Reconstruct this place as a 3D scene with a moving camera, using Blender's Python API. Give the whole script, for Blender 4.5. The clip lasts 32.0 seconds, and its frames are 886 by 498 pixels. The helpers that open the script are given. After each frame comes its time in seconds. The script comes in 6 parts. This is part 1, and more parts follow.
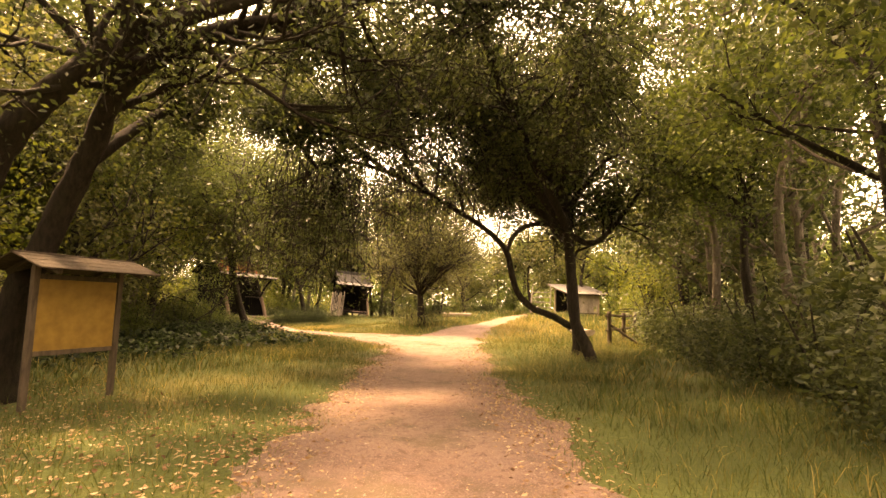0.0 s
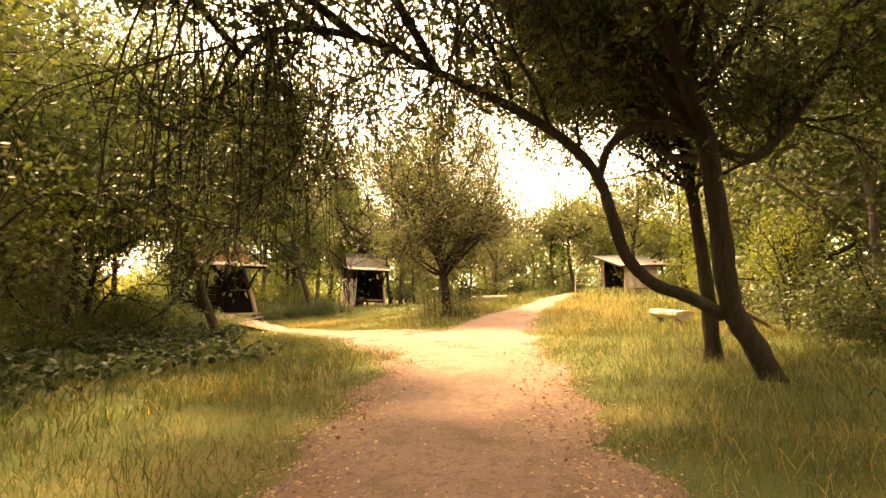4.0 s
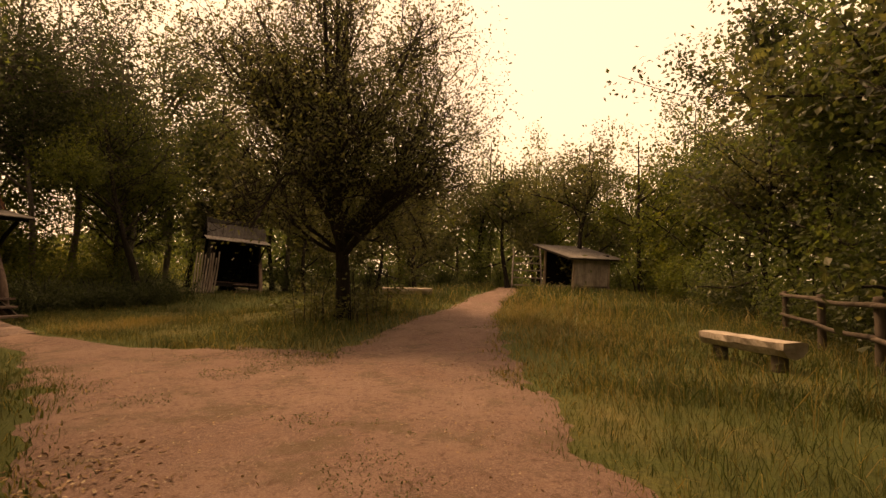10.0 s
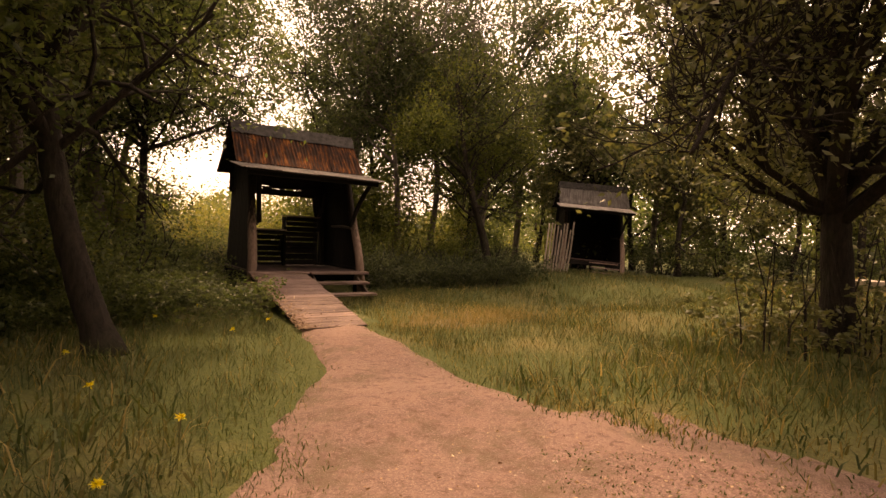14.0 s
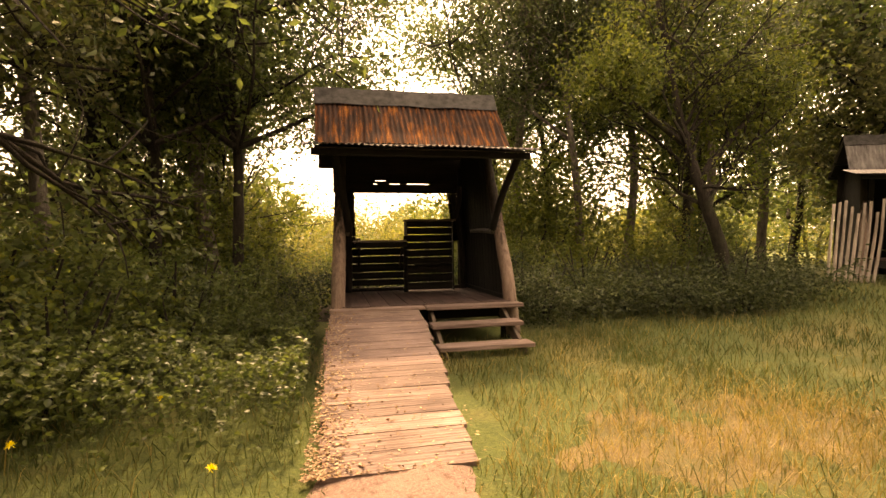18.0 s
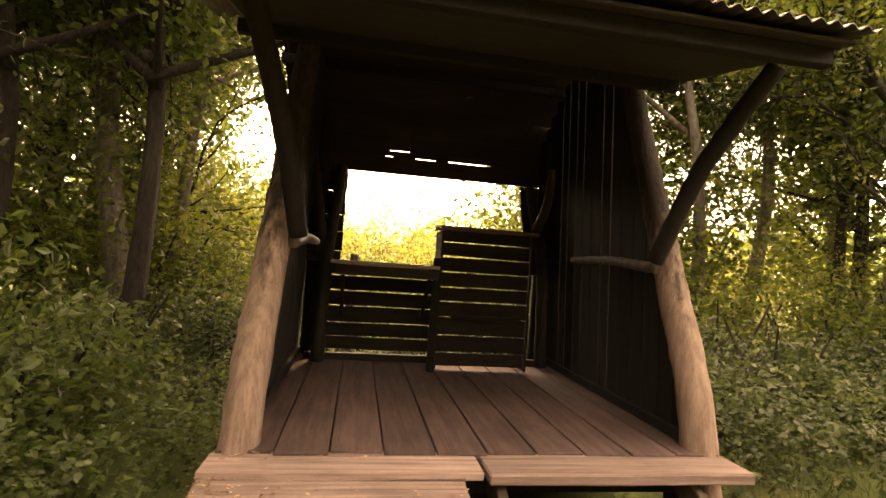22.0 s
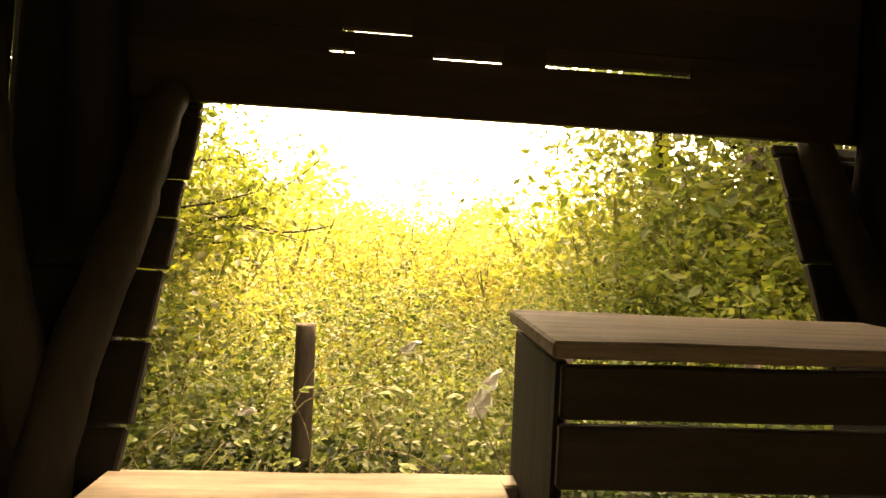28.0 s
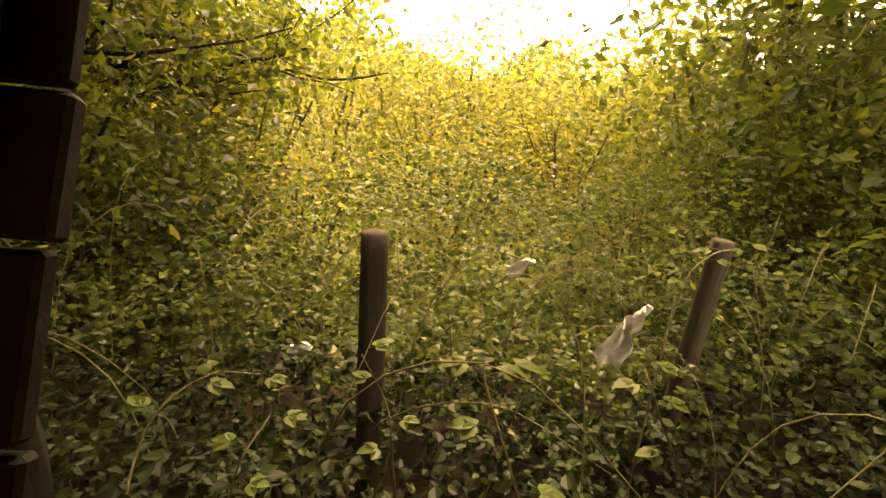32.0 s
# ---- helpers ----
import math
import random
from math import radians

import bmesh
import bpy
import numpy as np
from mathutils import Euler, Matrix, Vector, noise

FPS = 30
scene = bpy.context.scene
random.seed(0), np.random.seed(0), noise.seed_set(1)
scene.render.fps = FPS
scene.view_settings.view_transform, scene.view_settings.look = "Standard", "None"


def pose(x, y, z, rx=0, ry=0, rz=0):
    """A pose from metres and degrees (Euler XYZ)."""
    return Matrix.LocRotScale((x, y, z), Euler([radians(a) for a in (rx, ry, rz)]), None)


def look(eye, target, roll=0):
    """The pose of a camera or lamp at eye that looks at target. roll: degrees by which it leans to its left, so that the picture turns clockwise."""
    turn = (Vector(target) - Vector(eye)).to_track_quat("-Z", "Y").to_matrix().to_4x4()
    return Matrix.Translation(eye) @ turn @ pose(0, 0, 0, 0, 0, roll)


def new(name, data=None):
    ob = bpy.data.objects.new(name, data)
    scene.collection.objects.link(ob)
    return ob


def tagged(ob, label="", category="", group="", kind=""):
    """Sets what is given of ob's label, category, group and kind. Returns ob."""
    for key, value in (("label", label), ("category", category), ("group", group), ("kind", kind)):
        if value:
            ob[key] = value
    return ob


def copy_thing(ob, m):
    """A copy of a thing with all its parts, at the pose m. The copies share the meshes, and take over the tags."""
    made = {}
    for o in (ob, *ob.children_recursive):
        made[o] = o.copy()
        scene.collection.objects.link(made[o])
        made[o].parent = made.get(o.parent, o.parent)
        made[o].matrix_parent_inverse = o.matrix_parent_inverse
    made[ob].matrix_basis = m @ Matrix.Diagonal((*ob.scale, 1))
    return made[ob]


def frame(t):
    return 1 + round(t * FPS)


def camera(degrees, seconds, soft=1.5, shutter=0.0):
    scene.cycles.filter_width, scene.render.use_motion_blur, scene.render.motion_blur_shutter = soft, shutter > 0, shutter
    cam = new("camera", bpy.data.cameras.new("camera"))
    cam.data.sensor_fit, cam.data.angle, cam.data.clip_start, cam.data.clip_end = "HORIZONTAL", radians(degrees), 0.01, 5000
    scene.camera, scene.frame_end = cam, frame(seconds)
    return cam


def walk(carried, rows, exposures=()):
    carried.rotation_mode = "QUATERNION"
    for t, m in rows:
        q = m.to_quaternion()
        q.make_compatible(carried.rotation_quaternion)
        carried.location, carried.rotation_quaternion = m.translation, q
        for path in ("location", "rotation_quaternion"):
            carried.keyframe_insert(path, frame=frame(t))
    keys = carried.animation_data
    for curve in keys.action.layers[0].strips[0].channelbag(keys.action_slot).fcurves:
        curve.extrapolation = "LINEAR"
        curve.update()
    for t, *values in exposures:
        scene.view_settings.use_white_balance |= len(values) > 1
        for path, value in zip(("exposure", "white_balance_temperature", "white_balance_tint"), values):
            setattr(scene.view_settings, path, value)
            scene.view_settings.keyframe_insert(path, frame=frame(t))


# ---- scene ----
cam = camera(82.8, 32.0)
PATH = [
    (0, (-17.943, -21.208, 1.306), (-16.170, -20.310, 1.531), 1.1),
    (0.5, (-17.243, -20.890, 1.332), (-15.401, -20.143, 1.553), 0.9),
    (1, (-16.563, -20.540, 1.331), (-14.699, -19.847, 1.541), 1.4),
    (1.5, (-15.904, -20.203, 1.336), (-14.051, -19.493, 1.586), 1.8),
    (2, (-15.291, -19.831, 1.356), (-13.454, -19.074, 1.589), 1.7),
    (2.5, (-14.705, -19.451, 1.354), (-12.875, -18.674, 1.574), -0.0),
    (3, (-14.166, -19.119, 1.348), (-12.423, -18.159, 1.550), -1.2),
    (3.5, (-13.589, -18.794, 1.314), (-11.860, -17.803, 1.476), -1.9),
    (5.5, (-10.926, -17.801, 1.330), (-9.124, -16.959, 1.535), -0.4),
    (6, (-10.306, -17.485, 1.326), (-8.446, -16.787, 1.559), -0.2),
    (6.5, (-9.735, -17.170, 1.338), (-7.839, -16.559, 1.521), -0.3),
    (7, (-9.174, -16.846, 1.335), (-7.232, -16.416, 1.539), -0.3),
    (7.5, (-8.639, -16.544, 1.331), (-6.676, -16.225, 1.539), -0.3),
    (8, (-8.109, -16.211, 1.362), (-6.122, -16.043, 1.514), -0.3),
    (8.5, (-7.595, -15.880, 1.375), (-5.603, -15.762, 1.506), 0.7),
    (9, (-7.084, -15.524, 1.371), (-5.100, -15.324, 1.520), 1.4),
    (9.5, (-6.543, -15.190, 1.349), (-4.596, -14.754, 1.491), 1.2),
    (10, (-6.051, -14.803, 1.345), (-4.164, -14.150, 1.453), 1.2),
    (10.5, (-5.657, -14.359, 1.349), (-3.843, -13.528, 1.478), 1.4),
    (11, (-5.243, -13.853, 1.329), (-3.516, -12.848, 1.414), 2.2),
    (11.5, (-4.816, -13.325, 1.320), (-3.169, -12.190, 1.352), 1.6),
    (12, (-4.301, -12.805, 1.313), (-2.820, -11.461, 1.279), 2.1),
    (12.5, (-3.793, -12.296, 1.316), (-2.411, -10.850, 1.281), 1.2),
    (13, (-3.311, -11.802, 1.333), (-2.036, -10.261, 1.312), 1.5),
    (13.5, (-2.864, -11.275, 1.352), (-1.651, -9.685, 1.338), 2.0),
    (14, (-2.461, -10.733, 1.375), (-1.341, -9.076, 1.339), 2.4),
    (14.5, (-2.141, -10.322, 1.362), (-1.111, -8.608, 1.349), 2.0),
    (16.5, (-0.767, -8.325, 1.362), (0.023, -6.488, 1.390), 0.1),
    (17, (-0.519, -7.815, 1.379), (0.179, -5.941, 1.353), -0.2),
    (17.5, (-0.239, -7.353, 1.398), (0.290, -5.424, 1.401), -0.2),
    (18, (0.040, -6.799, 1.409), (0.467, -4.845, 1.385), -0.9),
    (18.5, (0.248, -6.214, 1.416), (0.549, -4.238, 1.363), -0.6),
    (19, (0.382, -5.588, 1.366), (0.547, -3.595, 1.323), 1.1),
    (19.5, (0.496, -4.928, 1.348), (0.644, -2.934, 1.306), 2.5),
    (20, (0.520, -4.330, 1.355), (0.730, -2.342, 1.310), 2.9),
    (20.5, (0.516, -3.807, 1.334), (0.760, -1.822, 1.337), 3.6),
    (21, (0.556, -3.296, 1.371), (0.783, -1.309, 1.412), 4.2),
    (21.5, (0.545, -2.850, 1.432), (0.818, -0.869, 1.481), 4.4),
    (22, (0.583, -2.477, 1.503), (0.912, -0.505, 1.558), 4.0),
    (22.5, (0.661, -2.234, 1.557), (0.977, -0.259, 1.549), 4.7),
    (23, (0.636, -1.916, 1.597), (0.970, 0.056, 1.582), 5.0),
    (23.5, (0.585, -1.609, 1.676), (0.974, 0.352, 1.649), 5.2),
    (24, (0.706, -1.225, 1.760), (1.105, 0.734, 1.728), 4.1),
    (24.5, (0.733, -0.925, 1.868), (1.163, 1.025, 1.763), 3.9),
    (26.5, (1.063, 0.113, 1.920), (1.274, 2.102, 1.889), 2.1),
    (27, (0.997, 0.408, 1.948), (1.187, 2.398, 1.905), 2.9),
    (27.5, (0.988, 0.686, 1.968), (1.204, 2.674, 1.923), 2.8),
    (28, (1.013, 0.997, 1.991), (1.165, 2.991, 1.951), 2.8),
    (28.5, (0.976, 1.253, 1.992), (1.098, 3.245, 1.866), 3.7),
    (29, (0.887, 1.488, 2.026), (1.128, 3.454, 1.749), 4.4),
    (29.5, (0.841, 1.660, 2.016), (1.115, 3.598, 1.605), 4.7),
    (30, (0.810, 1.817, 2.021), (0.885, 3.737, 1.466), 3.8),
    (30.5, (0.783, 1.865, 2.046), (0.748, 3.762, 1.415), 3.4),
    (31, (0.776, 1.869, 2.054), (0.723, 3.762, 1.412), 3.5),
    (31.5, (0.769, 1.872, 2.043), (0.771, 3.766, 1.401), 4.1),
    (32, (0.760, 1.872, 2.042), (0.783, 3.771, 1.414), 4.4),
]
EXPOSURES = [(0, 2.4, 13000, 30), (3.5, 2.7, 13000, 26), (6, 1.95, 15000, 22), (8, 0.95, 16500, 32), (9, 0.2, 17000, 36), (10, -0.25, 14000, 36), (11, -0.4, 11500, 36), (12, -0.1, 10500, 34), (13, 0.2, 10000, 42), (14.5, 1.05, 10500, 36), (17, 1.7, 11500, 28), (19, 2.05, 10800, 28), (20, 2.3, 10800, 28), (22, 2.85, 10800, 26), (23.3, 3.2, 10900, 20), (24.5, 3.3, 11000, 14), (26.5, 3.8, 10500, 14), (28, 3.4, 12500, 18), (29, 3.2, 13000, 16), (30.5, 2.8, 13000, 18), (32, 2.35, 12500, 18)]
walk(cam, [(t, look(eye, target, roll)) for t, eye, target, roll in PATH], EXPOSURES)

# ---- world and sun ----
world = bpy.data.worlds.new("sky")
scene.world = world
world.use_nodes = True
wn = world.node_tree.nodes
sky = wn.new("ShaderNodeTexSky")
sky.sky_type = "NISHITA"
sky.sun_disc = False
SUN_AZ, SUN_EL = 14.0, 60.0   # degrees east of +y, above the horizon
sky.sun_elevation = radians(SUN_EL)
sky.sun_rotation = radians(SUN_AZ)
sky.air_density, sky.dust_density, sky.ozone_density = 1.6, 5.0, 1.0
wn["Background"].inputs[1].default_value = 0.13
haze = wn.new("ShaderNodeMix")   # thin bright haze over the whole sky
haze.data_type = "RGBA"
haze.inputs[0].default_value = 0.5
haze.inputs[7].default_value = (19.0, 18.0, 15.5, 1)
world.node_tree.links.new(sky.outputs[0], haze.inputs[6])
world.node_tree.links.new(haze.outputs[2], wn["Background"].inputs[0])
sun_data = bpy.data.lights.new("sun", "SUN")
sun_data.energy, sun_data.angle, sun_data.color = 3.4, radians(6.0), (1.0, 0.86, 0.62)
sun = new("sun", sun_data)
sun_way = Vector((math.sin(radians(SUN_AZ)) * math.cos(radians(SUN_EL)), math.cos(radians(SUN_AZ)) * math.cos(radians(SUN_EL)), math.sin(radians(SUN_EL))))
sun.matrix_world = look(sun_way * 60, (0, 0, 0))


# ---- materials ----
def material(name, build, rough=0.8):
    m = bpy.data.materials.new(name)
    m.use_nodes = True
    nt = m.node_tree
    b = nt.nodes["Principled BSDF"]
    b.inputs["Roughness"].default_value = rough
    b.inputs["Specular IOR Level"].default_value = 0.25
    build(nt, b)
    return m


def add(nt, kind, **values):
    n = nt.nodes.new(kind)
    for k, v in values.items():
        n.inputs[k].default_value = v
    return n


def coords(nt, scale=(1, 1, 1), world_space=False):
    tc = nt.nodes.new("ShaderNodeTexCoord")
    mp = nt.nodes.new("ShaderNodeMapping")
    mp.inputs["Scale"].default_value = scale
    if world_space:
        g = nt.nodes.new("ShaderNodeNewGeometry")
        nt.links.new(g.outputs["Position"], mp.inputs[0])
    else:
        nt.links.new(tc.outputs["Object"], mp.inputs[0])
    return mp.outputs[0]


def ramp(nt, fac, *stops):
    r = nt.nodes.new("ShaderNodeValToRGB")
    while len(r.color_ramp.elements) < len(stops):
        r.color_ramp.elements.new(0.5)
    for e, (p, c) in zip(r.color_ramp.elements, stops):
        e.position, e.color = p, (*c, 1)
    nt.links.new(fac, r.inputs[0])
    return r.outputs[0]


def noise_tex(nt, vec, scale, detail=4.0, rough=0.6):
    n = nt.nodes.new("ShaderNodeTexNoise")
    n.inputs["Scale"].default_value, n.inputs["Detail"].default_value, n.inputs["Roughness"].default_value = scale, detail, rough
    nt.links.new(vec, n.inputs["Vector"])
    return n.outputs["Fac"]


def mix(nt, fac, a, b, mode="MIX"):
    m = nt.nodes.new("ShaderNodeMix")
    m.data_type, m.blend_type = "RGBA", mode
    if isinstance(fac, float):
        m.inputs[0].default_value = fac
    else:
        nt.links.new(fac, m.inputs[0])
    for v, i in ((a, 6), (b, 7)):
        if isinstance(v, tuple):
            m.inputs[i].default_value = (*v, 1)
        else:
            nt.links.new(v, m.inputs[i])
    return m.outputs[2]


def bump(nt, b, height, strength=0.4, distance=0.02):
    n = nt.nodes.new("ShaderNodeBump")
    n.inputs["Strength"].default_value, n.inputs["Distance"].default_value = strength, distance
    nt.links.new(height, n.inputs["Height"])
    nt.links.new(n.outputs[0], b.inputs["Normal"])


def wood(name, dark, light, grain=(30, 2, 30), random_amount=0.5, rough=0.85, stain=(0.12, 0.09, 0.07)):
    """Weathered timber with its grain along the local y axis of the mapping."""
    def build(nt, b):
        v = coords(nt, grain)
        oi = nt.nodes.new("ShaderNodeObjectInfo")
        shift = nt.nodes.new("ShaderNodeVectorMath")
        shift.operation = "MULTIPLY_ADD"
        nt.links.new(oi.outputs["Random"], shift.inputs[0])
        shift.inputs[1].default_value = (37, 19, 53)
        nt.links.new(v, shift.inputs[2])
        g = noise_tex(nt, shift.outputs[0], 1.0, 6.0, 0.7)
        c = ramp(nt, g, (0.3, dark), (0.7, light))
        big = noise_tex(nt, coords(nt, (1, 1, 1), True), 2.2, 5.0)
        c = mix(nt, ramp(nt, big, (0.45, (0, 0, 0)), (0.75, (0.7, 0.7, 0.7))), c, stain)
        k = ramp(nt, oi.outputs["Random"], (0.0, (1 - random_amount,) * 3), (1.0, (1.0, 1.0, 1.0)))
        c = mix(nt, 1.0, c, k, "MULTIPLY")
        nt.links.new(c, b.inputs["Base Color"])
        bump(nt, b, g, 0.6, 0.006)
    return material(name, build, rough)


def leaf(name, colours, glow=0.55, rough=0.42, gloss=0.5):
    """Thin leaves that let light through, each with a colour of its own."""
    def build(nt, b):
        g = nt.nodes.new("ShaderNodeNewGeometry")
        c = ramp(nt, g.outputs["Random Per Island"], *[(i / max(1, len(colours) - 1), c) for i, c in enumerate(colours)])
        big = noise_tex(nt, coords(nt, (1, 1, 1), True), 0.7, 3.0)
        c = mix(nt, 1.0, c, ramp(nt, big, (0.3, (0.72, 0.74, 0.74)), (0.7, (1.14, 1.1, 1.0))), "MULTIPLY")
        nt.links.new(c, b.inputs["Base Color"])
        b.inputs["Specular IOR Level"].default_value = gloss
        t = nt.nodes.new("ShaderNodeBsdfTranslucent")
        nt.links.new(mix(nt, 1.0, c, (1.35, 1.34, 1.0), "MULTIPLY"), t.inputs[0])
        m = nt.nodes.new("ShaderNodeMixShader")
        m.inputs[0].default_value = glow
        out = nt.nodes["Material Output"]
        nt.links.new(b.outputs[0], m.inputs[1])
        nt.links.new(t.outputs[0], m.inputs[2])
        nt.links.new(m.outputs[0], out.inputs[0])
    return material(name, build, rough)


def bark_build(dark, light):
    def build(nt, b):
        v = coords(nt, (9, 9, 2.2))
        n = noise_tex(nt, v, 2.0, 8.0, 0.75)
        c = ramp(nt, n, (0.3, dark), (0.72, light))
        moss = noise_tex(nt, coords(nt), 1.3, 4.0)
        c = mix(nt, ramp(nt, moss, (0.55, (0, 0, 0)), (0.75, (0.5, 0.5, 0.5))), c, (0.05, 0.06, 0.025))
        nt.links.new(c, b.inputs["Base Color"])
        bump(nt, b, n, 1.0, 0.04)
    return build


M_BARK = material("bark", bark_build((0.008, 0.0062, 0.005), (0.042, 0.033, 0.026)), 0.95)
M_BARK_GREY = material("grey_bark", bark_build((0.05, 0.043, 0.036), (0.2, 0.17, 0.14)), 0.95)
M_LEAF = leaf("leaf_green", [(0.036, 0.056, 0.02), (0.074, 0.108, 0.034), (0.12, 0.15, 0.05), (0.07, 0.094, 0.034)], 0.6)
M_LEAF_LIGHT = leaf("leaf_light", [(0.05, 0.075, 0.018), (0.1, 0.13, 0.03), (0.16, 0.17, 0.04)], 0.6)
M_LEAF_DARK = leaf("leaf_dark", [(0.026, 0.04, 0.018), (0.056, 0.074, 0.03), (0.084, 0.104, 0.04)], 0.5)
M_LEAF_DRY = leaf("leaf_willow", [(0.055, 0.066, 0.028), (0.09, 0.1, 0.042), (0.14, 0.138, 0.06)], 0.55)
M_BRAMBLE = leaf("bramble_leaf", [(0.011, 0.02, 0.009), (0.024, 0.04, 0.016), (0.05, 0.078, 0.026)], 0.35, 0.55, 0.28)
# scrub tones spread wide: leaf highlights and dark gaps put into the colour
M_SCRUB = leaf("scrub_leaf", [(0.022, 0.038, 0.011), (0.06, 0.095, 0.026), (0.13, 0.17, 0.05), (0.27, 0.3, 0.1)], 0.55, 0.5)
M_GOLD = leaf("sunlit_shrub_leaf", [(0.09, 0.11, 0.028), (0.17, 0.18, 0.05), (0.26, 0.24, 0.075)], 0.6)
M_GRASS = leaf("grass_blade", [(0.03, 0.05, 0.014), (0.05, 0.074, 0.02), (0.078, 0.096, 0.028), (0.125, 0.112, 0.045)], 0.45, 0.7)
M_GRASS_DRY = leaf("dry_grass_blade", [(0.1, 0.1, 0.03), (0.2, 0.16, 0.055), (0.28, 0.21, 0.09), (0.33, 0.25, 0.13)], 0.45, 0.7)
M_LITTER = leaf("fallen_leaf", [(0.09, 0.045, 0.028), (0.2, 0.11, 0.065), (0.34, 0.22, 0.13), (0.42, 0.33, 0.24)], 0.1, 0.8)
def stalk_build(nt, b):
    nt.links.new(ramp(nt, noise_tex(nt, coords(nt), 20.0), (0.3, (0.06, 0.07, 0.025)), (0.7, (0.12, 0.12, 0.05))), b.inputs["Base Color"])


M_STALK = material("green_stalk", stalk_build, 0.7)


def soil_build(nt, b):
    v = coords(nt, (1, 1, 1), True)
    fine, mid, big = noise_tex(nt, v, 55.0, 6.0, 0.75), noise_tex(nt, v, 4.0, 5.0), noise_tex(nt, v, 0.5, 3.0)
    c = ramp(nt, fine, (0.32, (0.07, 0.042, 0.036)), (0.52, (0.165, 0.105, 0.088)), (0.72, (0.31, 0.215, 0.185)))
    c = mix(nt, ramp(nt, mid, (0.45, (0, 0, 0)), (0.8, (0.6, 0.6, 0.6))), c, (0.2, 0.115, 0.085))
    c = mix(nt, ramp(nt, big, (0.4, (0, 0, 0)), (0.7, (0.5, 0.5, 0.5))), c, (0.27, 0.185, 0.155))
    patch, blot = noise_tex(nt, v, 1.3, 7.0, 0.72), noise_tex(nt, v, 14.0, 5.0, 0.7)
    c = mix(nt, ramp(nt, patch, (0.5, (0, 0, 0)), (0.62, (0.75, 0.75, 0.75))), c, (0.1, 0.075, 0.05))
    c = mix(nt, ramp(nt, blot, (0.52, (0, 0, 0)), (0.64, (0.8, 0.8, 0.8))), c, (0.1, 0.058, 0.045))
    c = mix(nt, ramp(nt, noise_tex(nt, v, 150.0, 3.0, 0.6), (0.62, (0, 0, 0)), (0.7, (0.8, 0.8, 0.8))), c, (0.5, 0.38, 0.3))
    nt.links.new(c, b.inputs["Base Color"])
    bump(nt, b, fine, 0.7, 0.02)


def ground_build(nt, b):
    v = coords(nt, (1, 1, 1), True)
    fine, big = noise_tex(nt, v, 30.0, 6.0, 0.7), noise_tex(nt, v, 0.45, 4.0)
    green = ramp(nt, fine, (0.3, (0.03, 0.042, 0.012)), (0.7, (0.09, 0.11, 0.032)))
    dry = ramp(nt, fine, (0.3, (0.09, 0.075, 0.028)), (0.7, (0.2, 0.165, 0.07)))
    c = mix(nt, ramp(nt, big, (0.5, (0, 0, 0)), (0.7, (0.8, 0.8, 0.8))), green, dry)
    nt.links.new(c, b.inputs["Base Color"])
    bump(nt, b, fine, 0.8, 0.03)


M_PATH = material("trodden_soil", soil_build, 0.95)
M_GROUND = material("rough_turf", ground_build, 0.95)
M_POST = wood("weathered_post", (0.2, 0.14, 0.1), (0.46, 0.35, 0.26), (26, 26, 2.2), 0.2)


def shaded_post_build(nt, b):
    """Peeled log: shade under the roof painted dark above a sunlit foot, in streaks."""
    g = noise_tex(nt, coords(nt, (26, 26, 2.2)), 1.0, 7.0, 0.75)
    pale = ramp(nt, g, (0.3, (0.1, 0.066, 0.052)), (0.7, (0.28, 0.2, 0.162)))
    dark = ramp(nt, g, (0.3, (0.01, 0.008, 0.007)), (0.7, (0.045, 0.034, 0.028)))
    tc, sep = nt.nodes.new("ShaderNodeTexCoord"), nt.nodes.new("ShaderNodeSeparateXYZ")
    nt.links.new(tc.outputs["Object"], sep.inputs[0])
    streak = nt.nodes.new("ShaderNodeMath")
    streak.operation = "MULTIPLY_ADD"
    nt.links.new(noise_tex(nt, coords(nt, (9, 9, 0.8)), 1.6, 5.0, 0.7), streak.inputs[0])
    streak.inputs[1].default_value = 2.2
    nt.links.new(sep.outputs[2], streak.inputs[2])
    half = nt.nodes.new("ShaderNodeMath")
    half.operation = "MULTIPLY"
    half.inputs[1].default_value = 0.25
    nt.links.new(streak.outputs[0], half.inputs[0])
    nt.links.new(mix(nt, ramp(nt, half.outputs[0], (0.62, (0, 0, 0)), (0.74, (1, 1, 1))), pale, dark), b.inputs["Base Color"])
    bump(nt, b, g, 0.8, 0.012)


M_SHADED_POST = material("shaded_log", shaded_post_build, 0.9)
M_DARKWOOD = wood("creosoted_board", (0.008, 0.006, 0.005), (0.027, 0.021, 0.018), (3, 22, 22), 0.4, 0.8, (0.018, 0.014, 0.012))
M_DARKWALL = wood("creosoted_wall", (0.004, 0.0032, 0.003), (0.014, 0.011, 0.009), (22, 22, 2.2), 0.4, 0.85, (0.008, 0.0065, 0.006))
M_FLOORWOOD = wood("worn_floorboard", (0.038, 0.022, 0.02), (0.11, 0.068, 0.06), (22, 1.6, 22), 0.3, 0.8, (0.026, 0.016, 0.014))
M_DECK = wood("bleached_deck_board", (0.12, 0.08, 0.069), (0.36, 0.255, 0.222), (1.6, 34, 34), 0.45, 0.85, (0.11, 0.075, 0.062))
M_GREYWOOD = wood("grey_silvered_plank", (0.22, 0.18, 0.15), (0.5, 0.42, 0.36), (26, 26, 2.0), 0.3)
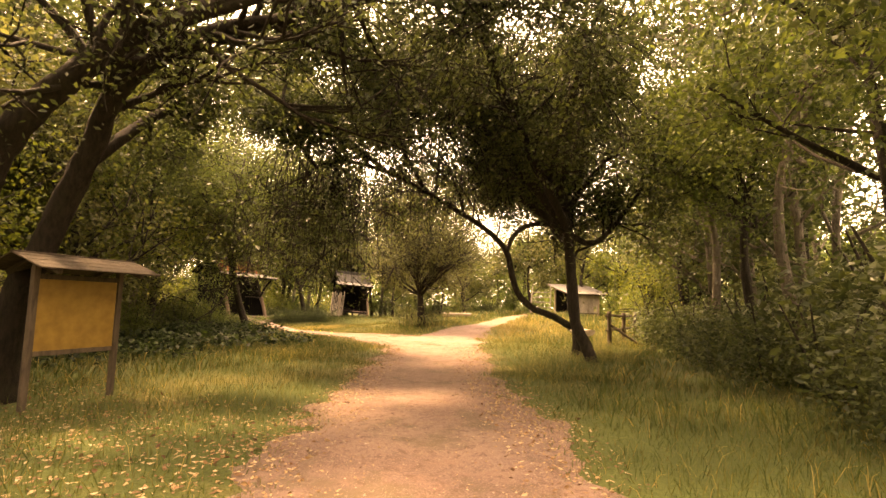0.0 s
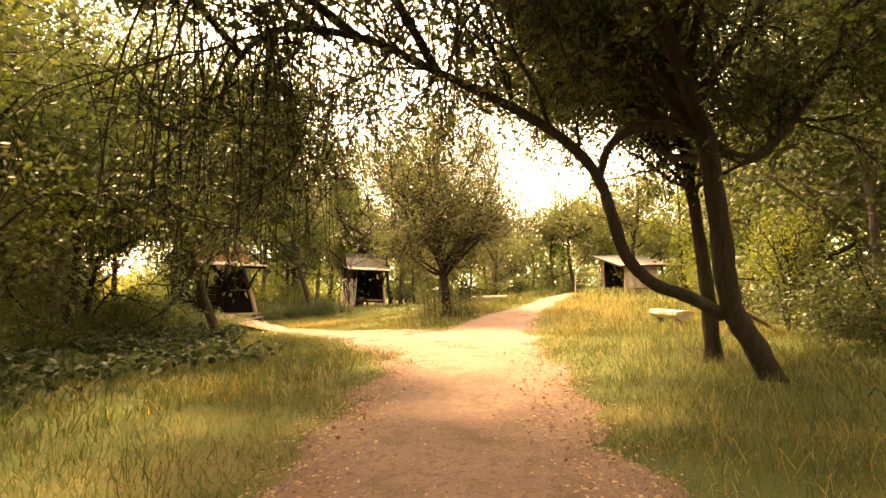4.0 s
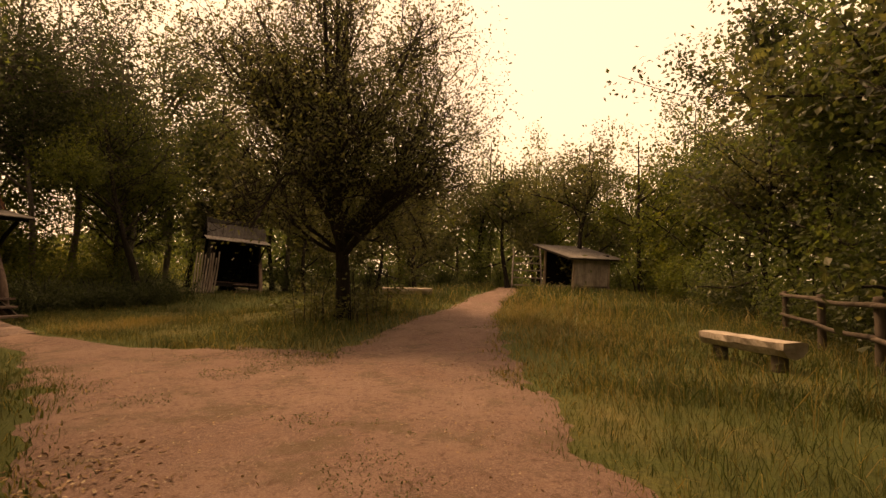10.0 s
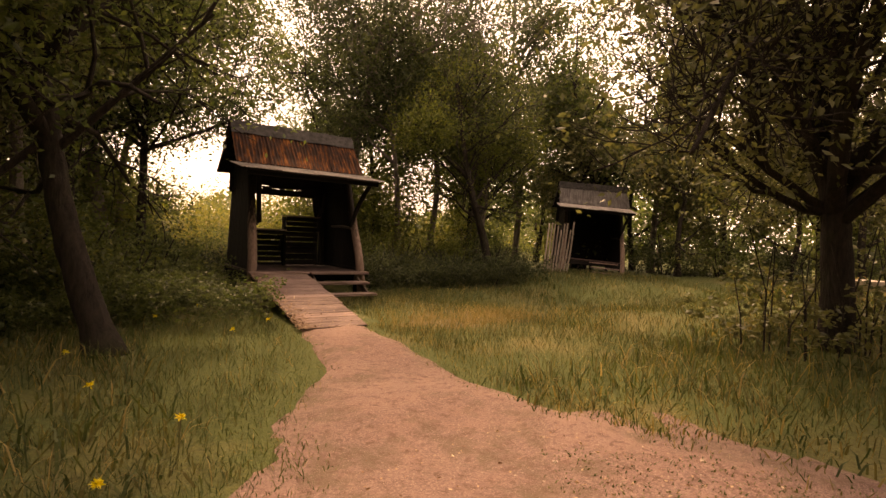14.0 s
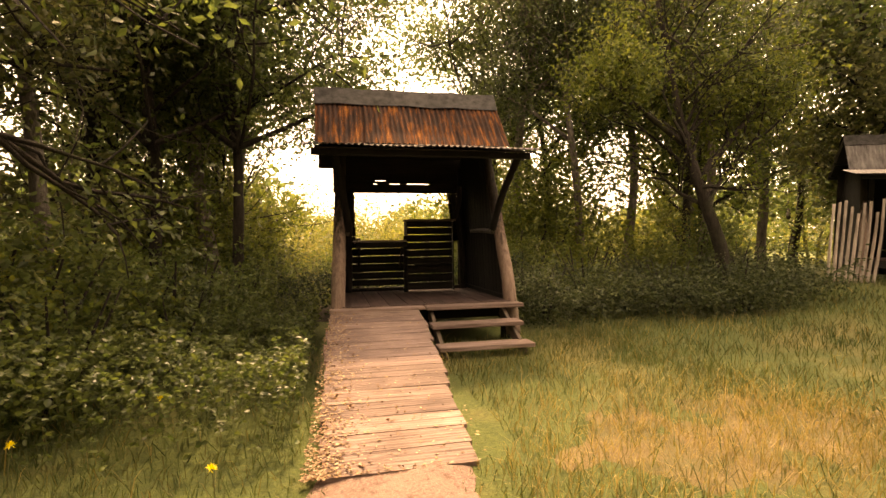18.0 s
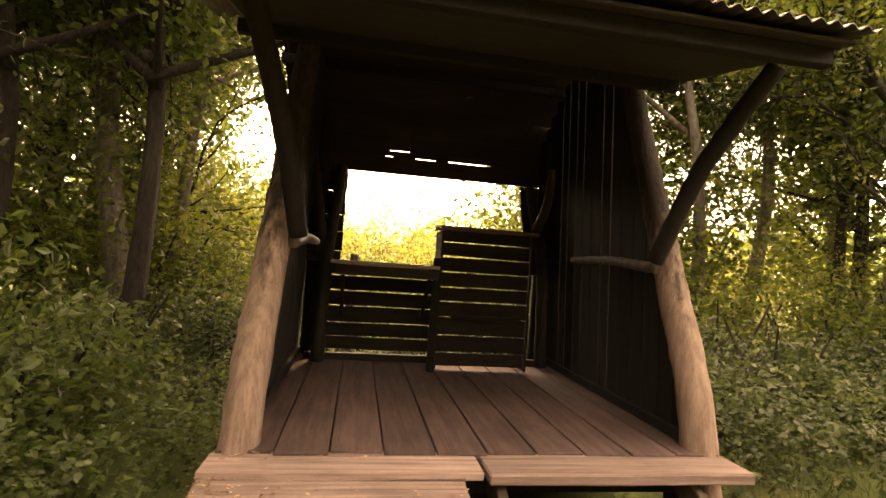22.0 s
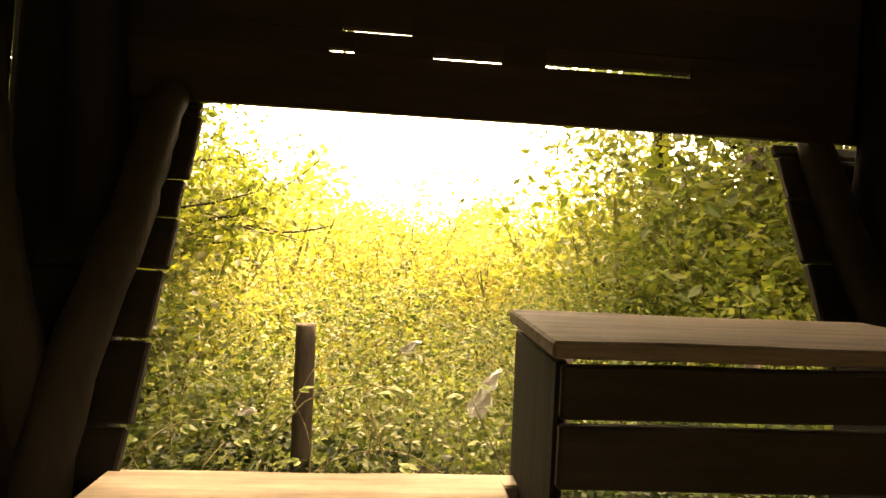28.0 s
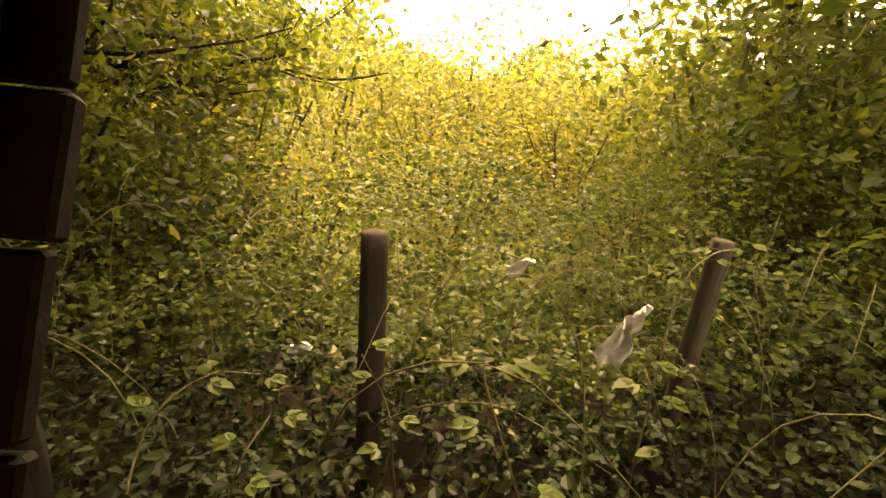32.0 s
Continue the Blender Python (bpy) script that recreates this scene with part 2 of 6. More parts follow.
M_FENCE = wood("fence_rail_wood", (0.035, 0.026, 0.02), (0.13, 0.098, 0.075), (14, 14, 3), 0.3)
M_LINING = wood("sooty_log", (0.01, 0.008, 0.007), (0.035, 0.027, 0.022), (22, 22, 3), 0.2, 0.8, (0.02, 0.016, 0.013))
M_RAIL = wood("worn_rail_log", (0.025, 0.021, 0.019), (0.14, 0.122, 0.11), (20, 20, 3), 0.2, 0.7, (0.03, 0.025, 0.022))
M_SHELF = wood("shelf_board", (0.13, 0.108, 0.095), (0.38, 0.325, 0.295), (2, 26, 26), 0.1)


# ---- building helpers ----
rng = np.random.default_rng(7)


def mesh_of(name, verts, faces, mat, smooth=False):
    """A mesh from arrays; faces is an (n, k) array of corners."""
    me = bpy.data.meshes.new(name)
    verts, faces = np.asarray(verts, np.float32), np.asarray(faces, np.int32)
    n, k = faces.shape
    me.vertices.add(len(verts))
    me.vertices.foreach_set("co", verts.ravel())
    me.loops.add(n * k)
    me.loops.foreach_set("vertex_index", faces.ravel())
    me.polygons.add(n)
    me.polygons.foreach_set("loop_start", np.arange(0, n * k, k, dtype=np.int32))
    me.polygons.foreach_set("loop_total", np.full(n, k, np.int32))
    me.polygons.foreach_set("use_smooth", np.full(n, smooth))
    me.update(calc_edges=True)
    me.materials.append(mat)
    return me


def thing(name, label, category, m=None, group="", kind=""):
    """An empty that carries the parts of one thing."""
    ob = new(name)
    ob.empty_display_size = 0.2
    if m is not None:
        ob.matrix_world = m
    return tagged(ob, label, category, group, kind)


def under(name, me, parent, label="", m=None):
    ob = new(name, me)
    ob.parent = parent
    if m is not None:
        ob.matrix_basis = m
    if label:
        ob["label"] = label
    return ob


def part(name, bm, mat, parent, label="", m=None, smooth=False):
    me = bpy.data.meshes.new(name)
    bm.to_mesh(me)
    bm.free()
    if smooth:
        me.polygons.foreach_set("use_smooth", np.full(len(me.polygons), True))
    me.materials.append(mat)
    return under(name, me, parent, label, m)


def single(name, me, label, category, m=None, group="", kind=""):
    ob = new(name, me)
    if m is not None:
        ob.matrix_world = m
    return tagged(ob, label, category, group, kind)


def plank_bm(size, bevel=0.006, warp=0.0, seed=0):
    """A sawn board centred at the origin, its edges rounded and slightly uneven."""
    r = random.Random(seed)
    bm = bmesh.new()
    bmesh.ops.create_cube(bm, size=1.0, matrix=Matrix.Diagonal((*size, 1)))
    long = max(range(3), key=lambda i: size[i])
    es = [e for e in bm.edges if abs((e.verts[0].co - e.verts[1].co)[long]) > 0.5 * size[long]]
    bmesh.ops.subdivide_edges(bm, edges=es, cuts=3)
    for v in bm.verts:
        for i in range(3):
            if i != long:
                v.co[i] += r.uniform(-1, 1) * warp
    if bevel:
        bmesh.ops.bevel(bm, geom=bm.edges[:], offset=bevel, segments=1, affect="EDGES")
    return bm


def plank_mesh(name, size, mat, bevel=0.005, warp=0.004, seed=0):
    bm = plank_bm(size, bevel, warp, seed)
    me = bpy.data.meshes.new(name)
    bm.to_mesh(me)
    bm.free()
    me.materials.append(mat)
    return me


def along(a, b, up=(0, 0, 1)):
    """The pose that lays local z from a to b, at the middle, and the length."""
    a, b = Vector(a), Vector(b)
    d = b - a
    return Matrix.Translation((a + b) / 2) @ d.to_track_quat("Z", "Y").to_matrix().to_4x4(), d.length


def tube(points, radii, sides=8, wobble=0.0, seed=0, cap=True):
    """Verts and quads of a tapered tube along points."""
    r = np.random.default_rng(seed)
    p, rad = np.asarray(points, float), np.asarray(radii, float)
    n = len(p)
    t = np.gradient(p, axis=0)
    t /= np.linalg.norm(t, axis=1)[:, None] + 1e-9
    ref = np.array([0.0, 0.0, 1.0]) if abs(t[:, 2]).mean() < 0.8 else np.array([1.0, 0.0, 0.0])
    u = np.cross(t, ref)
    u /= np.linalg.norm(u, axis=1)[:, None] + 1e-9
    w = np.cross(t, u)
    a = np.linspace(0, 2 * np.pi, sides, endpoint=False)
    rr = rad[:, None] * (1 + wobble * r.uniform(-1, 1, (n, sides)))
    v = p[:, None] + rr[..., None] * (np.cos(a)[None, :, None] * u[:, None] + np.sin(a)[None, :, None] * w[:, None])
    i = np.arange(n - 1)[:, None] * sides
    j = np.arange(sides)[None]
    f = np.stack([i + j, i + (j + 1) % sides, i + sides + (j + 1) % sides, i + sides + j], -1).reshape(-1, 4)
    v = v.reshape(-1, 3)
    if cap:
        c0, c1 = len(v), len(v) + 1
        v = np.r_[v, p[:1], p[-1:]]
        js = np.arange(sides)
        k = (js + 1) % sides
        f = np.r_[f, np.stack([k, js, np.full(sides, c0), np.full(sides, c0)], -1)[:, [0, 1, 2, 2]], np.stack([(n - 1) * sides + js, (n - 1) * sides + k, np.full(sides, c1), np.full(sides, c1)], -1)]
    return v, f


def fixed(f):
    """Splits quads with a doubled corner from true quads."""
    bad = f[:, 2] == f[:, 3]
    return f[~bad], f[bad][:, :3]


def mesh_tubes(name, tubes, mat, smooth=True):
    """One mesh out of several tubes, as triangles."""
    vs, fs, off = [], [], 0
    for v, f in tubes:
        q, t = fixed(f)
        tri = np.r_[q[:, [0, 1, 2]], q[:, [0, 2, 3]], t] if len(t) else np.r_[q[:, [0, 1, 2]], q[:, [0, 2, 3]]]
        vs.append(v)
        fs.append(tri + off)
        off += len(v)
    return mesh_of(name, np.concatenate(vs), np.concatenate(fs), mat, smooth)


def curve_points(pts, n=16):
    """A smooth line through pts (Catmull-Rom)."""
    p = np.asarray(pts, float)
    q = np.r_[[2 * p[0] - p[1]], p, [2 * p[-1] - p[-2]]]
    out = []
    seg = len(p) - 1
    for s in np.linspace(0, seg - 1e-6, n):
        i = int(s)
        t = s - i
        a, b, c, d = q[i : i + 4]
        out.append(0.5 * (2 * b + (c - a) * t + (2 * a - 5 * b + 4 * c - d) * t * t + (3 * b - a - 3 * c + d) * t**3))
    return np.array(out)


def leaf_cards(centres, length, width, r, droop=0.0, flat=0.0, fold=0.25):
    """Leaves as folded diamonds: two triangles over the midrib, at random turns. flat: how level they lie; droop: how far they hang."""
    n = len(centres)
    d = r.normal(size=(n, 3))
    d[:, 2] = d[:, 2] * (1 - flat) - droop
    d /= np.linalg.norm(d, axis=1)[:, None]
    s = r.normal(size=(n, 3))
    s[:, 2] *= 1 - flat
    s -= (s * d).sum(1)[:, None] * d
    s /= np.linalg.norm(s, axis=1)[:, None] + 1e-9
    nrm = np.cross(d, s)
    L = (length * r.uniform(0.6, 1.35, n))[:, None]
    W = L * (width / length) * 0.5
    mid = centres + d * L * 0.45
    tip = centres + d * L
    v = np.stack([centres, mid + s * W + nrm * W * fold, tip, mid - s * W + nrm * W * fold], 1).reshape(-1, 3)
    b = np.arange(n)[:, None] * 4
    f = np.concatenate([b + [0, 1, 2], b + [0, 2, 3]], 1).reshape(-1, 3)
    return v, f


def in_the_way(p, room=1.2, height=2.9):
    """Whether some of p hangs into the space walked through."""
    if p[:, 2].min() >= height or p[:, 1].min() > -3:
        return False
    return bool(((path_ratio(p[:, 0], p[:, 1]) < room) & (p[:, 2] < height) & (p[:, 1] < -3)).any())


def round_leaves(centres, length, r, flat=0.6):
    """Broad leaves of four triangles, slightly cupped."""
    n = len(centres)
    d = r.normal(size=(n, 3))
    d[:, 2] = d[:, 2] * (1 - flat) - 0.1
    d /= np.linalg.norm(d, axis=1)[:, None]
    s = r.normal(size=(n, 3)) * [1, 1, 1 - flat]
    s -= (s * d).sum(1)[:, None] * d
    s /= np.linalg.norm(s, axis=1)[:, None] + 1e-9
    nrm = np.cross(d, s)
    L = (length * r.uniform(0.6, 1.35, n))[:, None]
    W = L * r.uniform(0.3, 0.42, n)[:, None]
    p = [centres, centres + d * L * 0.28 + s * W + nrm * W * 0.3, centres + d * L * 0.68 + s * W * 0.8 + nrm * W * 0.2, centres + d * L, centres + d * L * 0.68 - s * W * 0.8 + nrm * W * 0.2, centres + d * L * 0.28 - s * W + nrm * W * 0.3]
    v = np.stack(p, 1).reshape(-1, 3)
    b = np.arange(n)[:, None] * 6
    return v, np.concatenate([b + [0, 1, 2], b + [0, 2, 3], b + [0, 3, 4], b + [0, 4, 5]], 1).reshape(-1, 3)


def grow(start, way, length, radius, r, depth, spread=0.6, lift=0.15, droop=0.0, steps=5, ends=None, tubes=None, kids=4, sides=5, min_radius=0.006):
    """A limb with side limbs; gathers tubes, and points along the twigs for the leaves."""
    p, d = np.array(start, float), np.array(way, float)
    d /= np.linalg.norm(d)
    pts = [p.copy()]
    for k in range(steps):
        d = d + r.normal(size=3) * 0.16 + np.array([0, 0, lift - droop * (k / steps)])
        d /= np.linalg.norm(d)
        p = p + d * length / steps
        pts.append(p.copy())
    pts = np.array(pts)
    if in_the_way(pts) or (pts[:, 2].min() < 1.7 and pts[0, 2] > 2.4):
        return
    rad = np.linspace(radius, max(min_radius, radius * 0.35), len(pts))
    tubes.append(tube(pts, rad, sides if radius > 0.03 else 4 if radius > 0.014 else 3, 0.1, int(r.integers(1 << 30)), cap=False))
    if depth == 0:
        t = r.uniform(0.15, 1.0, kids * 2) * (len(pts) - 1)
        i = np.minimum(t.astype(int), len(pts) - 2)
        ends.append(pts[i] + (pts[i + 1] - pts[i]) * (t - i)[:, None])
        return
    for _ in range(kids):
        t = r.uniform(0.35, 1.0) * (len(pts) - 1)
        i = min(int(t), len(pts) - 2)
        base = pts[i] + (pts[i + 1] - pts[i]) * (t - i)
        dd = pts[i + 1] - pts[i]
        dd = dd / np.linalg.norm(dd) + r.normal(size=3) * spread
        grow(base, dd, length * r.uniform(0.45, 0.75), max(min_radius, radius * 0.5), r, depth - 1, spread, lift, droop, max(3, steps - 1), ends, tubes, kids, sides, min_radius)


def make_tree(name, label, limbs, seed, mat_bark, mat_leaf, leaves=9000, leaf_len=0.09, leaf_wid=0.045, depth=2, kids=4, puff=0.22, droop=0.0, lift=0.12,
              spread=0.6, side_len=0.5, droop_leaf=0.35, m=None, category="tree", sides=10, side_from=0.45, side_n=6, group=""):
    """A tree from its main limbs: each a list of points, a start and an end radius and whether it carries side limbs."""
    r = np.random.default_rng(seed)
    trunk, twigs, ends, bare = [], [], [], []
    for k, (pts, r0, r1, bears) in enumerate(limbs):
        line = curve_points(pts, 6 * len(pts))
        rad = np.linspace(r0, r1, len(line))
        if abs(line[0][2]) < 0.35:
            rad[0] *= 1.45
            rad[1] *= 1.2
        if r0 < 0.06 and in_the_way(line):
            continue
        trunk.append(tube(line, rad, sides if r0 > 0.02 else 4, 0.09, seed + k))
        if not bears:
            continue
        total = np.linalg.norm(np.diff(line, axis=0), axis=1).sum()
        for _ in range(int(side_n * bears)):
            i = int(r.uniform(side_from, 1.0) * (len(line) - 2))
            d = line[i + 1] - line[i]
            d = d / np.linalg.norm(d) + r.normal(size=3) * spread * 1.3
            grow(line[i], d, total * side_len * r.uniform(0.6, 1.1), max(0.015, rad[i] * 0.45), r, depth, spread, lift, droop, 5, bare if bears < 1 else ends, twigs, kids)
    root = thing(name, label, category, m, group)
    under("trunk", mesh_tubes("trunk", trunk + twigs, mat_bark), root)
    e = np.concatenate(ends + bare[::5])
    pick = r.integers(0, len(e), leaves)
    c = e[pick] + r.normal(size=(leaves, 3)) * puff * np.array([1, 1, 0.8])
    if m is None:
        c = c[(path_ratio(c[:, 0], c[:, 1]) > 1.45) | (c[:, 2] > 3.2)]
    v, f = leaf_cards(c, leaf_len, leaf_wid, r, droop_leaf, 0.2)
    under("crown", mesh_of("crown", v, f, mat_leaf), root)
    return root


def shrub_mesh(name, seed, mat, n, size, leaf_len, leaf_wid, lumps=14, flat=0.35, hollow=0.35):
    """A lumpy bush of loose leaves round several centres."""
    r = np.random.default_rng(seed)
    sx, sy, sz = size
    c = r.uniform(-1, 1, (lumps, 3)) * [sx * 0.36, sy * 0.36, 1] + [0, 0, 0]
    c[:, 2] = r.uniform(0.12, 0.72, lumps) * sz * (1 - 0.55 * (np.hypot(c[:, 0] / sx, c[:, 1] / sy) * 2) ** 2)
    rad = r.uniform(0.16, 0.3, lumps) * min(sx, sy, 2 * sz)
    k = r.integers(0, lumps, n)
    d = r.normal(size=(n, 3))
    d /= np.linalg.norm(d, axis=1)[:, None]
    p = c[k] + d * (rad[k] * r.uniform(hollow, 1.12, n) ** 0.6)[:, None]
    p[:, 2] = np.abs(p[:, 2])
    v, f = leaf_cards(p, leaf_len, leaf_wid, r, 0.15, flat)
    return mesh_of(name, v, f, mat)


# ---- the lie of the paths ----
PATHS = [  # centre lines with half-widths
    [(-30.0, -27.8, 1.3), (-21.0, -22.9, 1.3), (-16.5, -20.3, 1.3), (-11.9, -17.95, 1.25), (-8.8, -16.2, 1.2), (-5.2, -14.6, 1.3), (-2.6, -13.1, 1.6), (0.4, -12.0, 1.5), (3.2, -11.5, 1.15), (7.2, -10.8, 0.85), (13.0, -10.0, 0.7), (18.5, -9.6, 0.6), (27.0, -8.0, 0.6)],
    [(-3.2, -12.9, 1.4), (-1.9, -11.2, 1.4), (-0.5, -9.5, 1.75), (-0.45, -7.7, 0.95), (0.0, -6.2, 0.58), (0.32, -4.6, 0.46), (0.42, -3.4, 0.42)],
]


def path_ratio(x, y):
    """Distance from the nearest path's centre over its half-width: under 1 on the path."""
    x, y = np.asarray(x, float), np.asarray(y, float)
    best = np.full(x.shape, 9.0)
    for line in PATHS:
        for (ax, ay, aw), (bx, by, bw) in zip(line, line[1:]):
            dx, dy = bx - ax, by - ay
            t = np.clip(((x - ax) * dx + (y - ay) * dy) / (dx * dx + dy * dy), 0, 1)
            best = np.minimum(best, np.hypot(x - ax - t * dx, y - ay - t * dy) / (aw + t * (bw - aw)))
    return best


def ripple(x, y, s=1.0):
    """A cheap smooth unevenness between -1 and 1."""
    return (np.sin(1.7 * s * x + 0.6 * np.sin(1.1 * s * y)) + np.sin(1.3 * s * y + 1.9 + 0.8 * np.sin(0.9 * s * x)) + 0.6 * np.sin(3.1 * s * (x + y) + 0.7) + 0.5 * np.sin(4.7 * s * (x - 0.6 * y))) / 3.1


def ease(t):
    t = np.clip(t, 0, 1)
    return t * t * (3 - 2 * t)


def ground_z(x, y):
    """Nearly level by the hide, with a low rise across the clearing."""
    x, y = np.asarray(x, float), np.asarray(y, float)
    return 0.03 * ripple(x, y, 0.5) + 0.015 * ripple(x, y, 1.9) + 0.25 * ease((x - 2) / 3.5) * ease((y + 16) / 4) * ease((-3 - y) / 3) + 0.42 * ease((x - 7) / 12) * ease((-3 - y) / 5) + 0.38 * ease((x - 7) / 4) * ease((y + 5) / 4)


# ---- ground and paths ----
def grid_mesh(name, xs, ys, zf, mat, keep=None, smooth=True):
    X, Y = np.meshgrid(xs, ys, indexing="ij")
    V = np.stack([X, Y, zf(X, Y)], -1).reshape(-1, 3)
    i, j = np.meshgrid(np.arange(len(xs) - 1), np.arange(len(ys) - 1), indexing="ij")
    a = i * len(ys) + j
    F = np.stack([a, a + len(ys), a + len(ys) + 1, a + 1], -1).reshape(-1, 4)
    if keep is not None:
        F = F[keep(V[F].mean(1))]
        used, F = np.unique(F, return_inverse=True)
        V, F = V[used], F.reshape(-1, 4)
    return mesh_of(name, V, F, mat, smooth)


near = np.arange(-34, 36.01, 0.5)
far = np.array([60, 110, 250, 700, 2500.0])
gx = np.r_[-far[::-1], near, far]
single("ground", grid_mesh("ground", gx, gx, ground_z, M_GROUND), "rough grassy ground with dry yellow patches", "ground", kind="structure")


def path_z(x, y):
    d = path_ratio(x, y) + 0.17 * ripple(x, y, 1.6) + 0.12 * ripple(x, y, 5.0)
    return ground_z(x, y) + 0.03 - 0.09 * np.clip(d - 0.78, 0, 1) + 0.004 * ripple(x, y, 9.0)


single("path", grid_mesh("path", np.arange(-30, 28, 0.14), np.arange(-28, -3, 0.14), path_z, M_PATH, lambda c: path_ratio(c[:, 0], c[:, 1]) < 1.5), "trodden reddish-brown soil path between grass verges", "path", kind="structure")


# ---- the hide ----
FZ = 0.58   # floor height


def corrugated(name, x0, x1, low, high, mat, pitch=0.076, depth=0.011, thick=0.004):
    """A corrugated sheet whose waves run up the slope from low (y, z) to high (y, z)."""
    n = int((x1 - x0) / pitch * 8)
    xs = np.linspace(x0, x1, n)
    w = depth * np.sin(xs / pitch * 2 * np.pi)
    a, b = np.array(low), np.array(high)
    d = (b - a) / np.linalg.norm(b - a)
    nrm = np.array([-d[1], d[0]])
    rows = []
    for lift in (0, thick):
        for t in np.linspace(0, 1, 5):
            yz = a + (b - a) * t
            rows.append(np.stack([xs, yz[0] + nrm[0] * (w + lift), yz[1] + nrm[1] * (w + lift)], -1))
    v = np.concatenate(rows)
    f = []
    for s in (0, 5):
        for k in range(4):
            i = (s + k) * n + np.arange(n - 1)
            q = np.stack([i, i + 1, i + n + 1, i + n], -1)
            f.append(q if s else q[:, ::-1])
    for k in (0, 4):
        i = k * n + np.arange(n - 1)
        q = np.stack([i, i + 1, i + 1 + 5 * n, i + 5 * n], -1)
        f.append(q[:, ::-1] if k == 0 else q)
    return mesh_of(name, v, np.concatenate(f), mat, True)


def rust_build(nt, b):
    v = coords(nt, (9, 1.1, 1.1))
    n, f = noise_tex(nt, v, 2.0, 6.0, 0.7), noise_tex(nt, coords(nt), 40.0, 5.0, 0.7)
    c = ramp(nt, n, (0.38, (0.016, 0.011, 0.01)), (0.5, (0.035, 0.018, 0.013)), (0.58, (0.12, 0.042, 0.015)), (0.72, (0.3, 0.12, 0.03)))
    c = mix(nt, ramp(nt, f, (0.4, (0, 0, 0)), (0.7, (0.6, 0.6, 0.6))), c, (0.04, 0.025, 0.02))
    nt.links.new(c, b.inputs["Base Color"])
    b.inputs["Specular IOR Level"].default_value = 0.04
    bump(nt, b, f, 0.3, 0.004)


def cap_build(nt, b):
    b.inputs["Specular IOR Level"].default_value = 0.05
    n = noise_tex(nt, coords(nt, (3, 3, 3)), 3.0, 6.0)
    nt.links.new(ramp(nt, n, (0.3, (0.022, 0.021, 0.02)), (0.7, (0.06, 0.057, 0.055))), b.inputs["Base Color"])


def greytin_build(nt, b):
    b.inputs["Specular IOR Level"].default_value = 0.1
    v = coords(nt, (6, 1.2, 1.2))
    n = noise_tex(nt, v, 2.0, 6.0, 0.7)
    nt.links.new(ramp(nt, n, (0.3, (0.2, 0.17, 0.15)), (0.5, (0.42, 0.38, 0.35)), (0.75, (0.6, 0.56, 0.52))), b.inputs["Base Color"])


M_RUST = material("rusted_tin", rust_build, 0.9)
M_CAP = material("grey_ridge_felt", cap_build, 0.8)
def darktin_build(nt, b):
    b.inputs["Specular IOR Level"].default_value = 0.1
    n = noise_tex(nt, coords(nt, (6, 1.2, 1.2)), 2.0, 6.0, 0.7)
    nt.links.new(ramp(nt, n, (0.3, (0.06, 0.055, 0.053)), (0.7, (0.18, 0.168, 0.16))), b.inputs["Base Color"])


M_GREYROOF = material("dull_grey_roof", darktin_build, 0.75)
M_TIN = material("grey_tin", greytin_build, 0.6)


def log_mesh(name, pts, r0, r1, mat, sides=12, wobble=0.05, seed=1):
    line = curve_points(pts, 7 * len(pts))
    return mesh_tubes(name, [tube(line, np.linspace(r0, r1, len(line)), sides, wobble, seed)], mat)


def lean(z):
    """How far the front posts stand back from their foot at a height."""
    return 0.37 * max(0.0, z - FZ)


def board(parent, name, centre, size, mat, seed=0, label="", rot=(0, 0, 0), bevel=0.005, warp=0.002):
    """A board under a part, placed by its middle."""
    x, y, z = centre
    return under(name, plank_mesh(name, size, mat, bevel, warp, seed), parent, label, pose(x, y, z, *rot))


def beam(parent, name, a, b, size, mat, seed=0, label=""):
    m, L = along(a, b)
    return under(name, plank_mesh(name, (size[0], size[1], L), mat, 0.006, 0.003, seed), parent, label, m)


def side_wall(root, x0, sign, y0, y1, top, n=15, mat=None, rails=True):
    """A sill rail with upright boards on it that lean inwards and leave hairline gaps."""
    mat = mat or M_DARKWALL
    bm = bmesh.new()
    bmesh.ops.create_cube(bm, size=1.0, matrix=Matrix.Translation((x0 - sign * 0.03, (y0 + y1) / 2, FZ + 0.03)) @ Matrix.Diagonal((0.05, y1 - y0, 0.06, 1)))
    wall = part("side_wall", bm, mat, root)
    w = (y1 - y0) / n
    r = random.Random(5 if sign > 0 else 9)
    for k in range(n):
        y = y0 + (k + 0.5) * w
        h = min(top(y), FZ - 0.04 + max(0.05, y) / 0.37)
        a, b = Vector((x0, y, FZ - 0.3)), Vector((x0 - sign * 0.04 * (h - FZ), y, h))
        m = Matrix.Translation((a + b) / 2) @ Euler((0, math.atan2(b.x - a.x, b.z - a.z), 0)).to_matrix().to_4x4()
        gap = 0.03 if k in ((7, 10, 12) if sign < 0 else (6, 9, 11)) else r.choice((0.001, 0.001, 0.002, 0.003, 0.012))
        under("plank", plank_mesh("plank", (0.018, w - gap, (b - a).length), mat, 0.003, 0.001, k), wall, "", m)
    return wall


